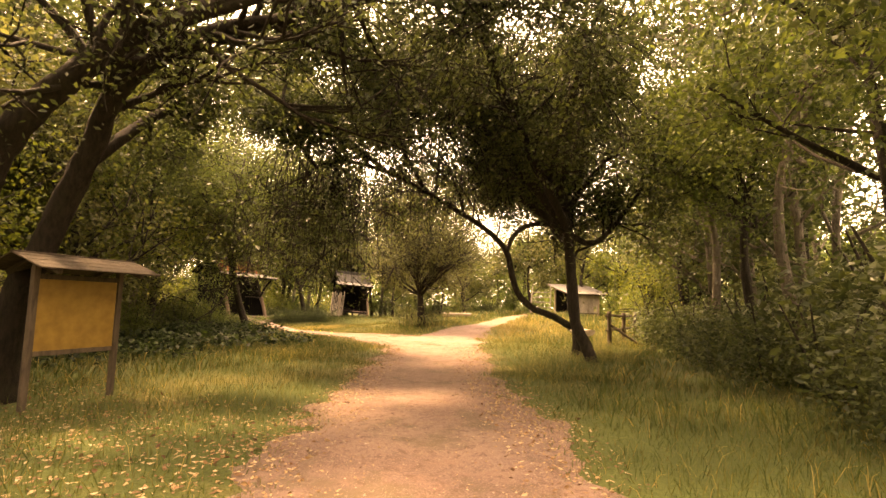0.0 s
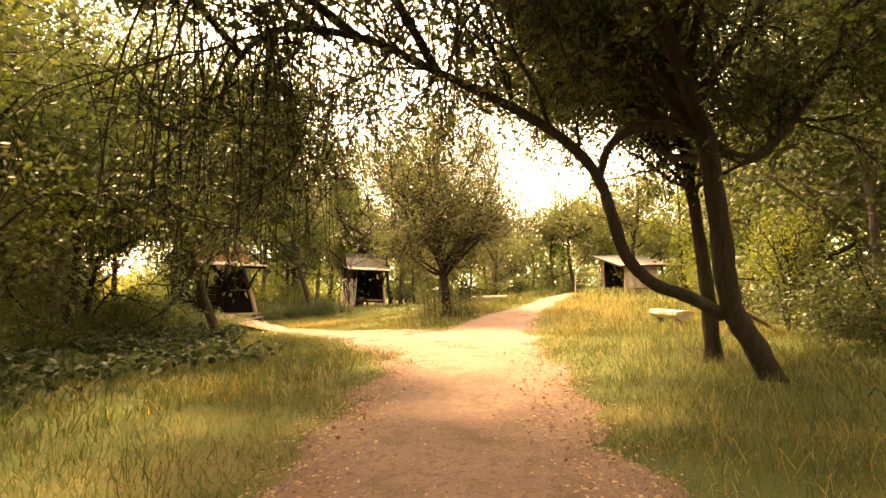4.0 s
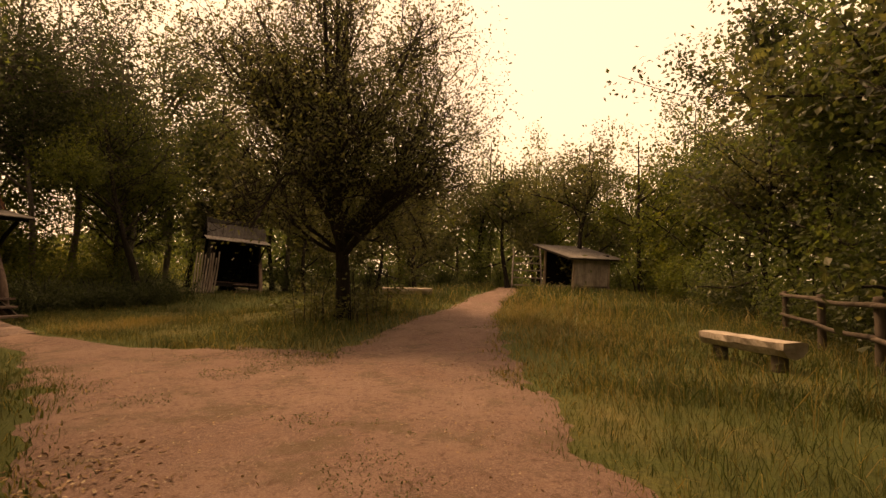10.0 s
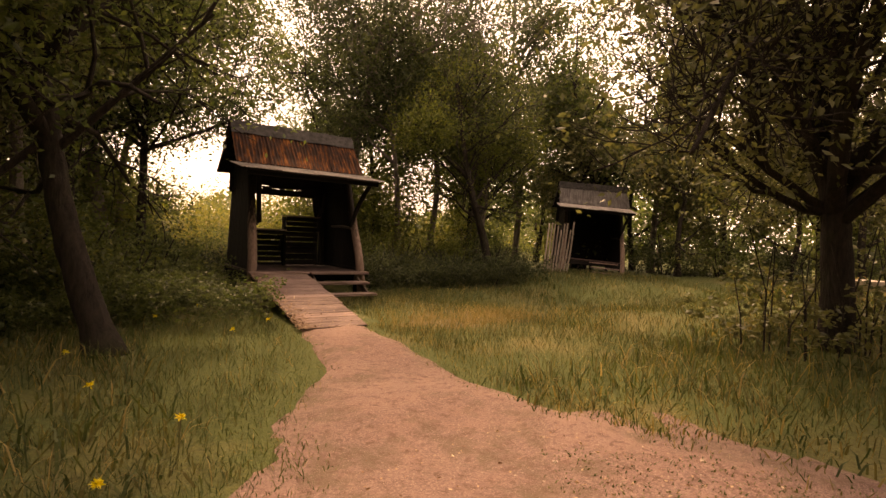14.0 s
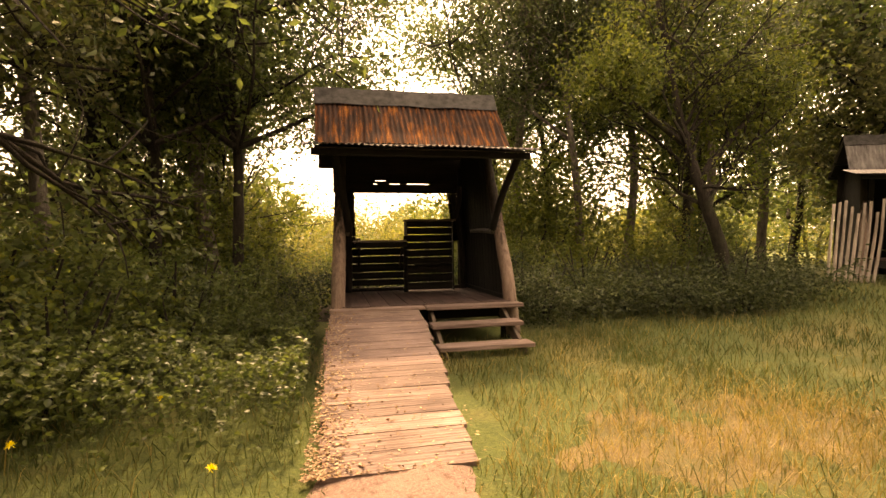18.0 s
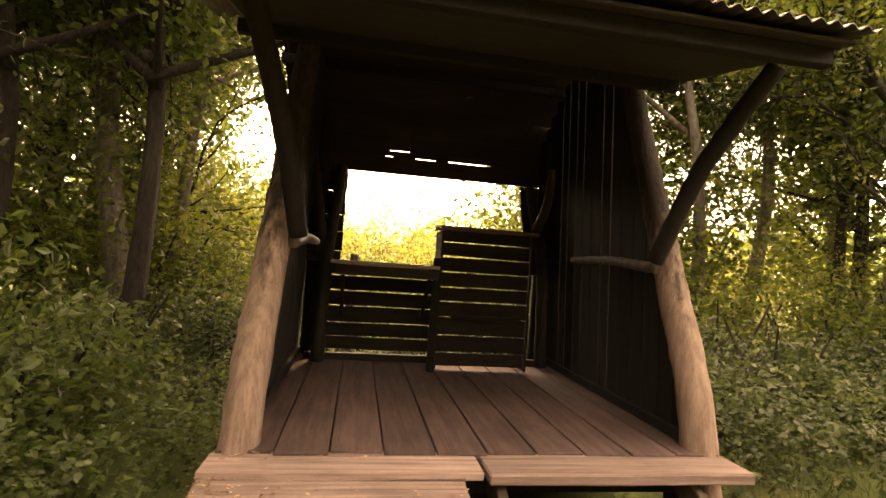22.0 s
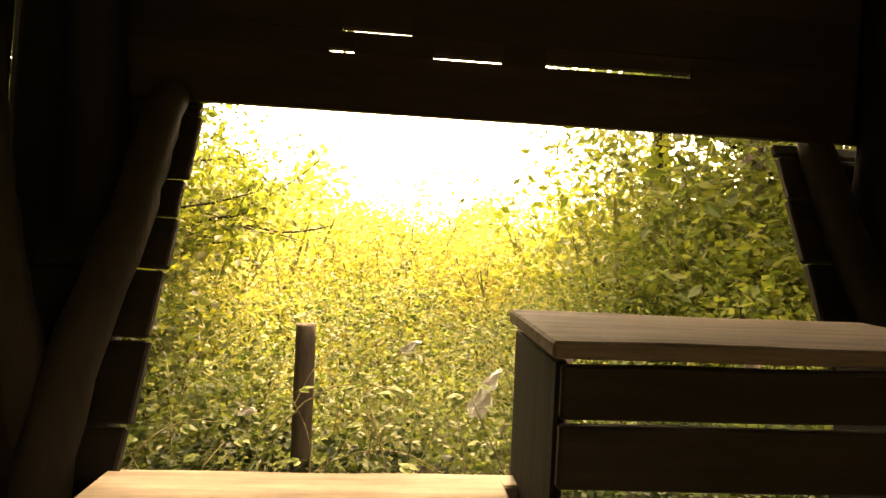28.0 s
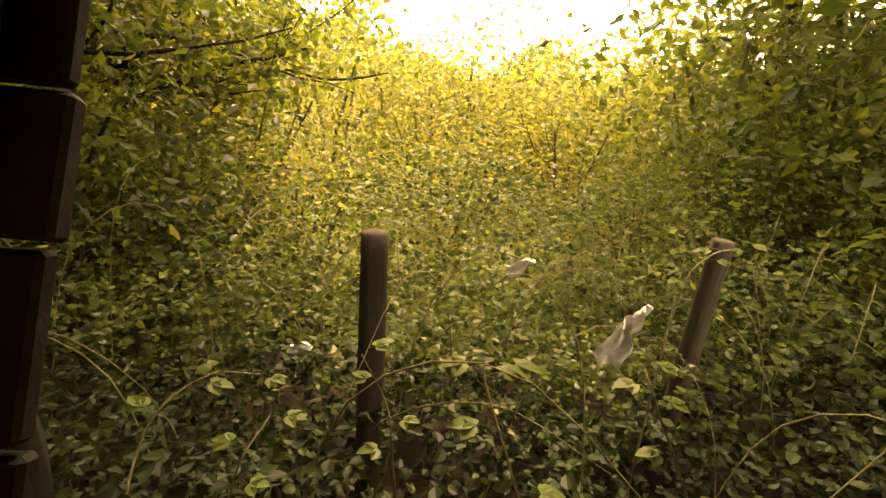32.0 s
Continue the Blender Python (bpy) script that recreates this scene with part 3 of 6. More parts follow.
def hide(m, label, roof_mat, roof_label, group="", canopy_mat=None, canopy_label=""):
    """A small timber bird-watching hide on stilts: floor, leaning side walls, ridge roof on braces and an open front; local y runs to its window."""
    root = thing("bird_hide", label, "hut", m, group)
    W, D = 2.57, 2.5
    bm = bmesh.new()
    bmesh.ops.create_cube(bm, size=1.0, matrix=Matrix.Translation((W / 2, D / 2, FZ - 0.055)) @ Matrix.Diagonal((W, D, 0.04, 1)))
    floor = part("floor", bm, M_DARKWOOD, root)
    n = 10
    for k in range(n):
        r = random.Random(k)
        board(floor, "floorboard", ((k + 0.5) * W / n, D / 2 - 0.03 + r.uniform(-0.02, 0.01), FZ - 0.016), (W / n - 0.009, D + 0.02, 0.032), M_FLOORWOOD, k)
    for x in (0.1, W / 2, W - 0.1):
        for y in (0.15, D - 0.15):
            under("stilt", log_mesh("stilt", [(x, y, -0.15), (x, y, 0.25), (x, y, FZ - 0.08)], 0.07, 0.07, M_DARKWALL), root)
    for y in (0.04, D - 0.06):
        board(root, "joist", (W / 2, y, FZ - 0.15), (W, 0.08, 0.14), M_DARKWALL, 3)
    top = lambda y: min(3.66 - (y - 1.3) * 0.64, 2.62 + 1.17 * max(0.0, y - 0.42))
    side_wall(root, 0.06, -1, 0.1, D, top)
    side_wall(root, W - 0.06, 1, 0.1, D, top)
    # front posts: peeled logs that lean in with the walls
    for x, s in ((0.09, -1), (W - 0.06, 1)):
        pts = [(x - s * 0.04 * (z - FZ), lean(z) - 0.01, z) for z in (FZ - 0.45, FZ + 0.3, 1.4, 2.0, 2.6, 3.2)]
        pts[0] = (x + s * 0.02, -0.03, 0.1)
        under("post", log_mesh("post", pts, 0.1, 0.068, M_SHADED_POST, 14, 0.06, 3 if s > 0 else 4), root, "log post pale at its foot, roof shade painted above")
        under("brace", log_mesh("brace", [(x - s * 0.17, 0.3, 1.6), (x - s * 0.08, 0.03, 2.13), (x + s * 0.02, -0.34, 2.58)], 0.052, 0.05, M_DARKWALL, 9, 0.08, 6), root)
        under("wall_rail", log_mesh("wall_rail", [(x - s * 0.14, 0.32, 1.56), (x - s * 0.16, 0.85, 1.6), (x - s * 0.17, 1.45, 1.6)], 0.036, 0.03, M_RAIL, 9, 0.08, 8), root)
        pts = [(x - s * 0.1, D - 0.12, z) for z in (FZ, 1.4, 2.0, 2.8)]
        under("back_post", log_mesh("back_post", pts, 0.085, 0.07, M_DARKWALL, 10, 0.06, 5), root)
    # roof
    eave_f, ridge, eave_b = (0.52, 2.86), (1.3, 3.8), (2.72, 2.86)
    lip = (-0.72, 2.6)
    bounds = np.linspace(-0.16, 2.68, 5)
    for k in range(4):
        x0, x1 = bounds[k] - 0.03, bounds[k + 1] + 0.03
        e = (eave_f[0] + random.Random(k).uniform(-0.04, 0.03), eave_f[1] + 0.003 * (k % 2))
        under("roof_sheet", corrugated("roof_sheet", x0, x1, e, ridge, roof_mat), root, roof_label)
        under("roof_sheet", corrugated("roof_sheet", x0, x1, eave_b, (ridge[0], ridge[1] + 0.003 * (k % 2)), roof_mat), root, roof_label)
    cap = np.array([(ridge[0] - 0.24, ridge[1] - 0.24), (ridge[0] - 0.06, ridge[1] + 0.045), (ridge[0] + 0.1, ridge[1] + 0.045), (ridge[0] + 0.42, ridge[1] - 0.2)])
    xs = np.linspace(-0.2, 2.7, 9)
    v = np.array([(x, y, z + 0.012 * math.sin(7 * x + i) + up) for up in (0, 0.012) for i, (y, z) in enumerate(cap) for x in xs])
    f = [[u * 36 + i * 9 + k + o for o in ((0, 1, 10, 9) if u else (9, 10, 1, 0))] for u in (0, 1) for i in range(3) for k in range(8)]
    f += [[i * 9 + k, i * 9 + k + 1, 36 + i * 9 + k + 1, 36 + i * 9 + k] for i in (0, 3) for k in range(8)]
    under("ridge_cap", mesh_of("ridge_cap", v, f, M_CAP), root, "grey felt ridge cap")
    # flatter canopy of grey sheets running forward from the foot of the rusted slope
    bounds = np.linspace(-0.32, 2.66, 5)
    for k in range(4):
        tip = (lip[0] + random.Random(k + 9).uniform(-0.03, 0.03), lip[1] + 0.003 * (k % 2) + random.Random(k).uniform(-0.008, 0.008))
        under("canopy_sheet", corrugated("canopy_sheet", bounds[k] - 0.02, bounds[k + 1] + 0.02, tip, (eave_f[0] + 0.06, eave_f[1] - 0.012), canopy_mat or roof_mat), root, canopy_label or roof_label)
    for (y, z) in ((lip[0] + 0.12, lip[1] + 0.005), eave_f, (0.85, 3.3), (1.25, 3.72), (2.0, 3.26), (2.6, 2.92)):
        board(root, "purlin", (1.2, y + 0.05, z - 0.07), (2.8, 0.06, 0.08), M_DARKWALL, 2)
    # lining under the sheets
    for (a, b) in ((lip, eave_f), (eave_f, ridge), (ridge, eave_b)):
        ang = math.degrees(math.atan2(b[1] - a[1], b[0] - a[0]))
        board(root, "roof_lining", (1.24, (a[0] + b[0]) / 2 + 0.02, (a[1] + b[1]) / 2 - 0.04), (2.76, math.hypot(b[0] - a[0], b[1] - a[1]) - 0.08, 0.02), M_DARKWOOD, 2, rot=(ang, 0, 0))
    return root


def back_wall(root):
    """The watching wall: slatted boards below, a wide opening, boards with slits of daylight above, short board ends at the flanks."""
    y = 2.45
    bm = bmesh.new()
    bmesh.ops.create_cube(bm, size=1.0, matrix=Matrix.Translation((1.27, 2.12, FZ + 0.03)) @ Matrix.Diagonal((2.2, 0.06, 0.06, 1)))
    wall = part("back_wall", bm, M_DARKWOOD, root)
    r = random.Random(3)
    z, k = FZ + 0.09, 0
    while z < 1.43:
        h = min(r.uniform(0.11, 0.15), 1.445 - z)
        for x, w in ((0.78, 1.06),):
            board(wall, "slat", (x, 2.12 + r.uniform(-0.006, 0.006), z + h / 2), (w, 0.022, max(0.03, h - r.choice((0.007, 0.01, 0.014)))), M_DARKWOOD, k + int(x * 20), rot=(0, r.uniform(-0.35, 0.35), 0))
        z += h
        k += 1
    rows = [(2.34, 2.50, ((0.06, 2.52, 0),)), (2.5005, 2.56, ((0.06, 0.775, 0), (0.775, 0.845, 0.012), (0.845, 1.07, 0), (1.07, 1.27, 0.012), (1.27, 1.395, 0), (1.395, 1.83, 0.015), (1.83, 2.52, 0))),
            (2.562, 2.70, ((0.06, 0.81, 0), (0.81, 1.005, 0.01), (1.005, 2.52, 0))), (2.699, 2.82, ((0.06, 2.52, 0),)), (2.819, 2.97, ((0.06, 2.52, 0),))]
    for a, b, spans in rows:
        for x0, x1, lo in spans:
            board(wall, "lintel_board", ((x0 + x1) / 2, y, (a + b + lo) / 2), (x1 - x0 + 0.001, 0.028, b - a - lo), M_DARKWOOD, 7, bevel=0.001, warp=0, rot=(0, 0, 0))
    for s, x in ((-1, 0.275), (1, 2.31)):
        z, k = 1.44, 0
        while z < 2.33:
            h = min(r.uniform(0.1, 0.2), 2.345 - z)
            board(wall, "flank_board", (x + (0.0 if s < 0 else 0.02), 2.1 + 0.42 * (z + h / 2 - 1.44) + (0.06 if s > 0 else 0), z + h / 2), (0.3 + 0.014 * (k % 2), 0.024, max(0.02, h * 1.08 - 0.007)), M_DARKWOOD, k, rot=(-22.8, 0, 0))
            z += h
            k += 1
        jx, jy = (0.34, 2.06) if s < 0 else (2.3, 2.14)
        under("jamb", log_mesh("jamb", [(jx + s * 0.05, jy - 0.05, FZ), (jx + s * 0.03, jy, 1.5), (jx - s * 0.01, jy + 0.2, 2.0), (jx - s * 0.03, jy + 0.35, 2.36)], 0.06, 0.045, M_LINING, 9, 0.1, 4), wall, "crooked log jamb")
    under("inner_brace", log_mesh("inner_brace", [(0.13, 2.1, 2.4), (0.2, 2.05, 2.0), (0.27, 2.1, 1.5)], 0.035, 0.05, M_LINING, 9, 0.12, 5), root, "worn crooked log brace")
    under("inner_brace", log_mesh("inner_brace", [(2.24, 1.8, 2.4), (2.22, 1.82, 2.1), (2.15, 1.86, 1.85)], 0.035, 0.045, M_LINING, 9, 0.12, 6), root, "worn crooked log brace")
    board(root, "middle_post", (1.245, 1.74, 1.06), (0.06, 0.06, 0.96), M_DARKWALL, 4)
    board(wall, "sill", (0.85, 2.12, 1.432), (0.9, 0.06, 0.03), M_SHELF, 3)


HIDE_ROOF = "rusted corrugated iron sheet streaked orange"
the_hide = hide(pose(0, 0, 0), "weathered timber bird hide with rusted tin roof, open front", M_RUST, HIDE_ROOF, "", M_GREYROOF, "grey corrugated sheet with a rusty lip")
back_wall(the_hide)

shelf = thing("shelf", "grey weathered elbow shelf under the viewing window", "shelf", pose(0.83, 1.845, 1.435))
board(shelf, "shelf_board", (0.0, 0.125, 0.02), (0.84, 0.245, 0.03), M_SHELF, 1)
board(shelf, "shelf_board", (-0.02, -0.125, 0.021), (0.88, 0.25, 0.03), M_SHELF, 2)
board(shelf, "apron", (0, -0.225, -0.04), (0.84, 0.02, 0.08), M_DARKWOOD, 3)
for sx in (-0.36, 0.36):
    beam(shelf, "bracket", (sx, -0.2, 0.0), (sx, 0.26, -0.45), (0.03, 0.05), M_DARKWOOD)

desk = thing("desk_box", "slatted box desk with a broad scratched top beside the shelf", "desk", pose(1.72, 2.0, FZ))
M_DESKTOP = wood("desk_top", (0.06, 0.047, 0.04), (0.2, 0.16, 0.14), (2, 24, 24), 0.1)
board(desk, "desk_top", (0, 0.0, 1.235), (0.9, 0.36, 0.03), M_DESKTOP, 4)
rr = random.Random(8)
z = 0.03
while z < 1.2:
    h = min(rr.uniform(0.12, 0.155), 1.215 - z)
    board(desk, "slat", (-0.03, -0.165, z + h / 2), (0.8, 0.02, h - rr.uniform(0.009, 0.016)), M_DARKWOOD, int(z * 100), rot=(0, rr.uniform(-0.4, 0.4), 0))
    z += h
for sx in (-0.42, 0.4):
    board(desk, "side_panel", (sx, 0.02, 0.6), (0.022, 0.32, 1.21), M_DARKWALL, 5)

board(desk, "ledge", (0.0, -0.21, 0.46), (0.62, 0.08, 0.035), M_DARKWOOD, 6)

# ---- ramp and steps ----
ramp_thing = thing("ramp", "bleached plank ramp with grooved boards up to the floor", "ramp", pose(0, 0, 0))
N_R = 16
foot, head = Vector((0.42, -3.78, 0.035)), Vector((0.57, -0.02, FZ - 0.01))
slope = math.degrees(math.atan2(head.z - foot.z, head.y - foot.y))
deck_meshes = []
for k in range(5):
    bm = bmesh.new()
    wid, deep = 1.14, (head - foot).length / N_R - 0.008
    g = 7
    prof = [(deep * (i / (2 * g)) - deep / 2, 0.0 if (i % 2 == 0) else -0.004) for i in range(2 * g + 1)]
    r = random.Random(k)
    x0, x1 = -wid / 2 + r.uniform(-0.015, 0.015), wid / 2 + r.uniform(-0.015, 0.015)
    vt = [[bm.verts.new((x, y, z + 0.002 * r.uniform(-1, 1))) for y, z in prof] for x in (x0, x1)]
    vb = [[bm.verts.new((x, y, -0.034)) for y in (-deep / 2, deep / 2)] for x in (x0, x1)]
    for i in range(2 * g):
        bm.faces.new((vt[0][i], vt[1][i], vt[1][i + 1], vt[0][i + 1]))
    bm.faces.new((vb[0][0], vb[1][0], vt[1][0], vt[0][0]))
    bm.faces.new((vt[0][-1], vt[1][-1], vb[1][1], vb[0][1]))
    bm.faces.new((vb[0][1], vb[1][1], vb[1][0], vb[0][0]))
    bm.faces.new([vb[0][0]] + vt[0] + [vb[0][1]])
    bm.faces.new([vb[1][1]] + vt[1][::-1] + [vb[1][0]])
    me = bpy.data.meshes.new("deck_board")
    bm.normal_update()
    bm.to_mesh(me)
    bm.free()
    me.materials.append(M_DECK)
    deck_meshes.append(me)
for k in range(N_R):
    t = (k + 0.5) / N_R
    p = foot.lerp(head, t)
    r = random.Random(k + 40)
    under("deck_board", deck_meshes[k % 5], ramp_thing, "", pose(p.x + r.uniform(-0.012, 0.012), p.y, p.z, slope + r.uniform(-0.6, 0.6), r.uniform(-0.3, 0.3), r.uniform(-0.5, 0.5)) @ Matrix.Diagonal((0.84 + 0.16 * min(1.0, 1.6 * t), 1, 1, 1)))
for sx in (-0.5, 0.5):
    beam(ramp_thing, "stringer", foot + Vector((sx * 0.84, 0, -0.1)), head + Vector((sx, 0, -0.1)), (0.05, 0.11), M_DARKWALL, 2)

steps = thing("steps", "three weathered plank steps beside the ramp", "steps", pose(0, 0, 0))
for y, z, x0, x1, dp in ((-0.14, FZ - 0.02, 1.24, 2.6, 0.26), (-0.5, 0.37, 1.24, 2.45, 0.28), (-0.9, 0.165, 1.24, 2.44, 0.29)):
    board(steps, "tread", ((x0 + x1) / 2, y, z - 0.02), (x1 - x0, dp, 0.055), M_DECK, int(z * 50), bevel=0.008, warp=0.004)
for x in (1.32, 2.34):
    beam(steps, "string", (x, -1.0, 0.0), (x, -0.05, FZ - 0.12), (0.05, 0.14), M_FENCE, 3)
board(the_hide, "threshold", (0.6, -0.13, FZ - 0.035), (1.24, 0.22, 0.04), M_DECK, 5, "worn threshold board")

# leaves and earth trodden onto the ramp
r = np.random.default_rng(33)
t = r.uniform(0, 1, 2600) ** 1.6
side = np.where(r.uniform(0, 1, 2600) < 0.75, -0.58 + np.abs(r.normal(size=2600)) * 0.16, r.uniform(-0.58, 0.58, 2600))
c = np.stack([foot.x + (head.x - foot.x) * t + side, foot.y + (head.y - foot.y) * t, foot.z + (head.z - foot.z) * t + 0.006], -1)
v, f = leaf_cards(c, 0.028, 0.016, r, 0.0, 0.9, 0.3)
single("leaf_litter", mesh_of("leaf_litter", v, f, M_LITTER), "brown leaf crumbs trodden onto the ramp boards", "leaf litter", kind="stuff")


# ---- the second hide, farther along ----
h2 = hide(pose(11.54, 2.25, 0.4, 0, 3.5, -38) @ Matrix.Scale(0.9, 4), "distant timber bird hide with pale tin canopy among bushes", M_GREYROOF, "dull grey roof sheet", "farther hides", M_TIN, "pale weathered tin sheet")
for k in range(9):
    board(h2, "rear_plank", (0.14 + 0.285 * k, 2.46, 1.75), (0.283, 0.025, 2.4), M_DARKWALL, k)
for k, (y, z) in enumerate(((-0.2, 0.5), (-0.55, 0.32), (-0.9, 0.14))):
    board(h2, "step", (1.7, y, z), (1.1, 0.24, 0.04), M_DECK, k)
# a leaning screen of pale poles beside it
screen = thing("pole_screen", "screen of pale upright poles beside the far hide", "fence", pose(11.3, 2.1, 0.38, 0, 0, -38))
for k in range(9):
    r = random.Random(k)
    under("pole", log_mesh("pole", [(-0.5 + k * 0.1, r.uniform(-0.05, 0.05), 0.0), (-0.44 + k * 0.11, 0, 0.9), (-0.36 + k * 0.11, 0.04, 1.65 + r.uniform(-0.15, 0.2))], 0.035, 0.028, M_GREYWOOD, 7, 0.08, k), screen)

# ---- the third hide: planked side, roof falling towards the clearing, stairs at its flank ----
h3 = thing("bird_hide", "far timber hide with a pale planked side and grey sloping roof", "hut", pose(20.44, -12.71, 0.58, 0, 0, -45) @ Matrix.Diagonal((0.97, 0.97, 0.86, 1)), "farther hides")
# local x runs along the planked side, local y along the open front
bm = bmesh.new()
bmesh.ops.create_cube(bm, size=1.0, matrix=Matrix.Translation((1.25, 1.25, 0.4)) @ Matrix.Diagonal((2.6, 2.6, 0.1, 1)))
part("floor", bm, M_FENCE, h3)
bm = bmesh.new()
bmesh.ops.create_cube(bm, size=1.0, matrix=Matrix.Translation((1.25, 0.03, 0.5)) @ Matrix.Diagonal((2.5, 0.05, 0.08, 1)))
h3_side = part("side_wall", bm, M_GREYWOOD, h3)
for k in range(17):
    r = random.Random(k)
    board(h3_side, "plank", (0.08 + k * 0.147, -0.01, 1.28), (0.14, 0.025, 1.62 + r.uniform(-0.03, 0.05)), M_GREYWOOD, k)
for k in range(13):
    board(h3, "rear_plank", (2.5, 0.1 + k * 0.2, 1.4), (0.025, 0.198, 2.0), M_DARKWALL, k)
    board(h3, "rear_plank", (0.1 + k * 0.2, 2.5, 1.6), (0.198, 0.025, 2.4), M_DARKWALL, k)
for x, y, h in ((0.02, 0.02, 2.1), (0.02, 2.45, 2.85), (2.46, 0.02, 2.1), (2.46, 2.46, 2.85)):
    under("post", log_mesh("post", [(x - 0.05, y, -0.1), (x, y, h * 0.5), (x + 0.05, y, h)], 0.085, 0.07, M_POST, 9, 0.06, 3), h3)
for k in range(4):
    me = corrugated("roof_sheet", -0.5 + k * 0.95, 0.48 + k * 0.95, (-0.45, 2.12), (2.9, 3.1), M_GREYROOF)
    under("roof_sheet", me, h3, "grey weathered roof sheet", Matrix.Translation((-0.1, 0, 0.002 * (k % 2))))
board(h3, "roof_beam", (1.2, -0.3, 2.06), (3.5, 0.08, 0.1), M_FENCE, 3)
beam(h3, "rake_beam", (-0.5, -0.4, 2.04), (-0.5, 2.85, 3.0), (0.06, 0.1), M_FENCE, 4)
for z in (0.9, 1.35, 1.8):
    board(h3, "inner_rail", (1.2, 2.42, z), (2.3, 0.05, 0.07), M_DARKWALL, 3)
M_TREAD = wood("worn_tread", (0.1, 0.084, 0.072), (0.27, 0.235, 0.205), (2, 26, 26), 0.3)
stairs = thing("stairs", "weathered open-tread plank stairs beside the far hide", "stairs", pose(20.3, -10.35, 0.58, 0, 0, -80) @ Matrix.Scale(0.92, 4))
for k in range(5):
    board(stairs, "tread", (0, 0.22 * k, 0.42 + 0.42 * k), (1.75 - 0.08 * k, 0.24, 0.06), M_TREAD, k)
for sx in (-0.85, 0.85):
    beam(stairs, "string", (sx, -0.1, 0.0), (sx * 0.9, 1.1, 2.6), (0.07, 0.14), M_TREAD, 2)

# ---- the large trees along the walk ----
def moved(limbs, dx, dy, dz=0.0, tall=1.0):
    """The same limbs, the whole tree standing elsewhere."""
    return [([(x + dx, y + dy, z * tall + dz) for x, y, z in pts], r0, r1, bears) for pts, r0, r1, bears in limbs]


def hanging(n, line, seed, low=1.9, spread=0.8):
    """Thin twigs that hang from along a limb."""
    r = np.random.default_rng(seed)
    pts = curve_points(line, 40)
    out = []
    for _ in range(n):
        p = pts[int(r.integers(0, 40))] + r.normal(size=3) * [spread, spread, 0.25]
        z = r.uniform(low, max(low + 0.3, p[2] - 0.8))
        if path_ratio(p[0], p[1]) < 1.35:
            z = max(z, 3.0)
        s = r.normal(size=2) * 0.25
        out.append(([tuple(p), (p[0] + s[0], p[1] + s[1], (p[2] * 0.6 + z * 0.4)), (p[0] + s[0] * 1.6, p[1] + s[1] * 1.6, z)], 0.018, 0.005, 0.2))
    return out


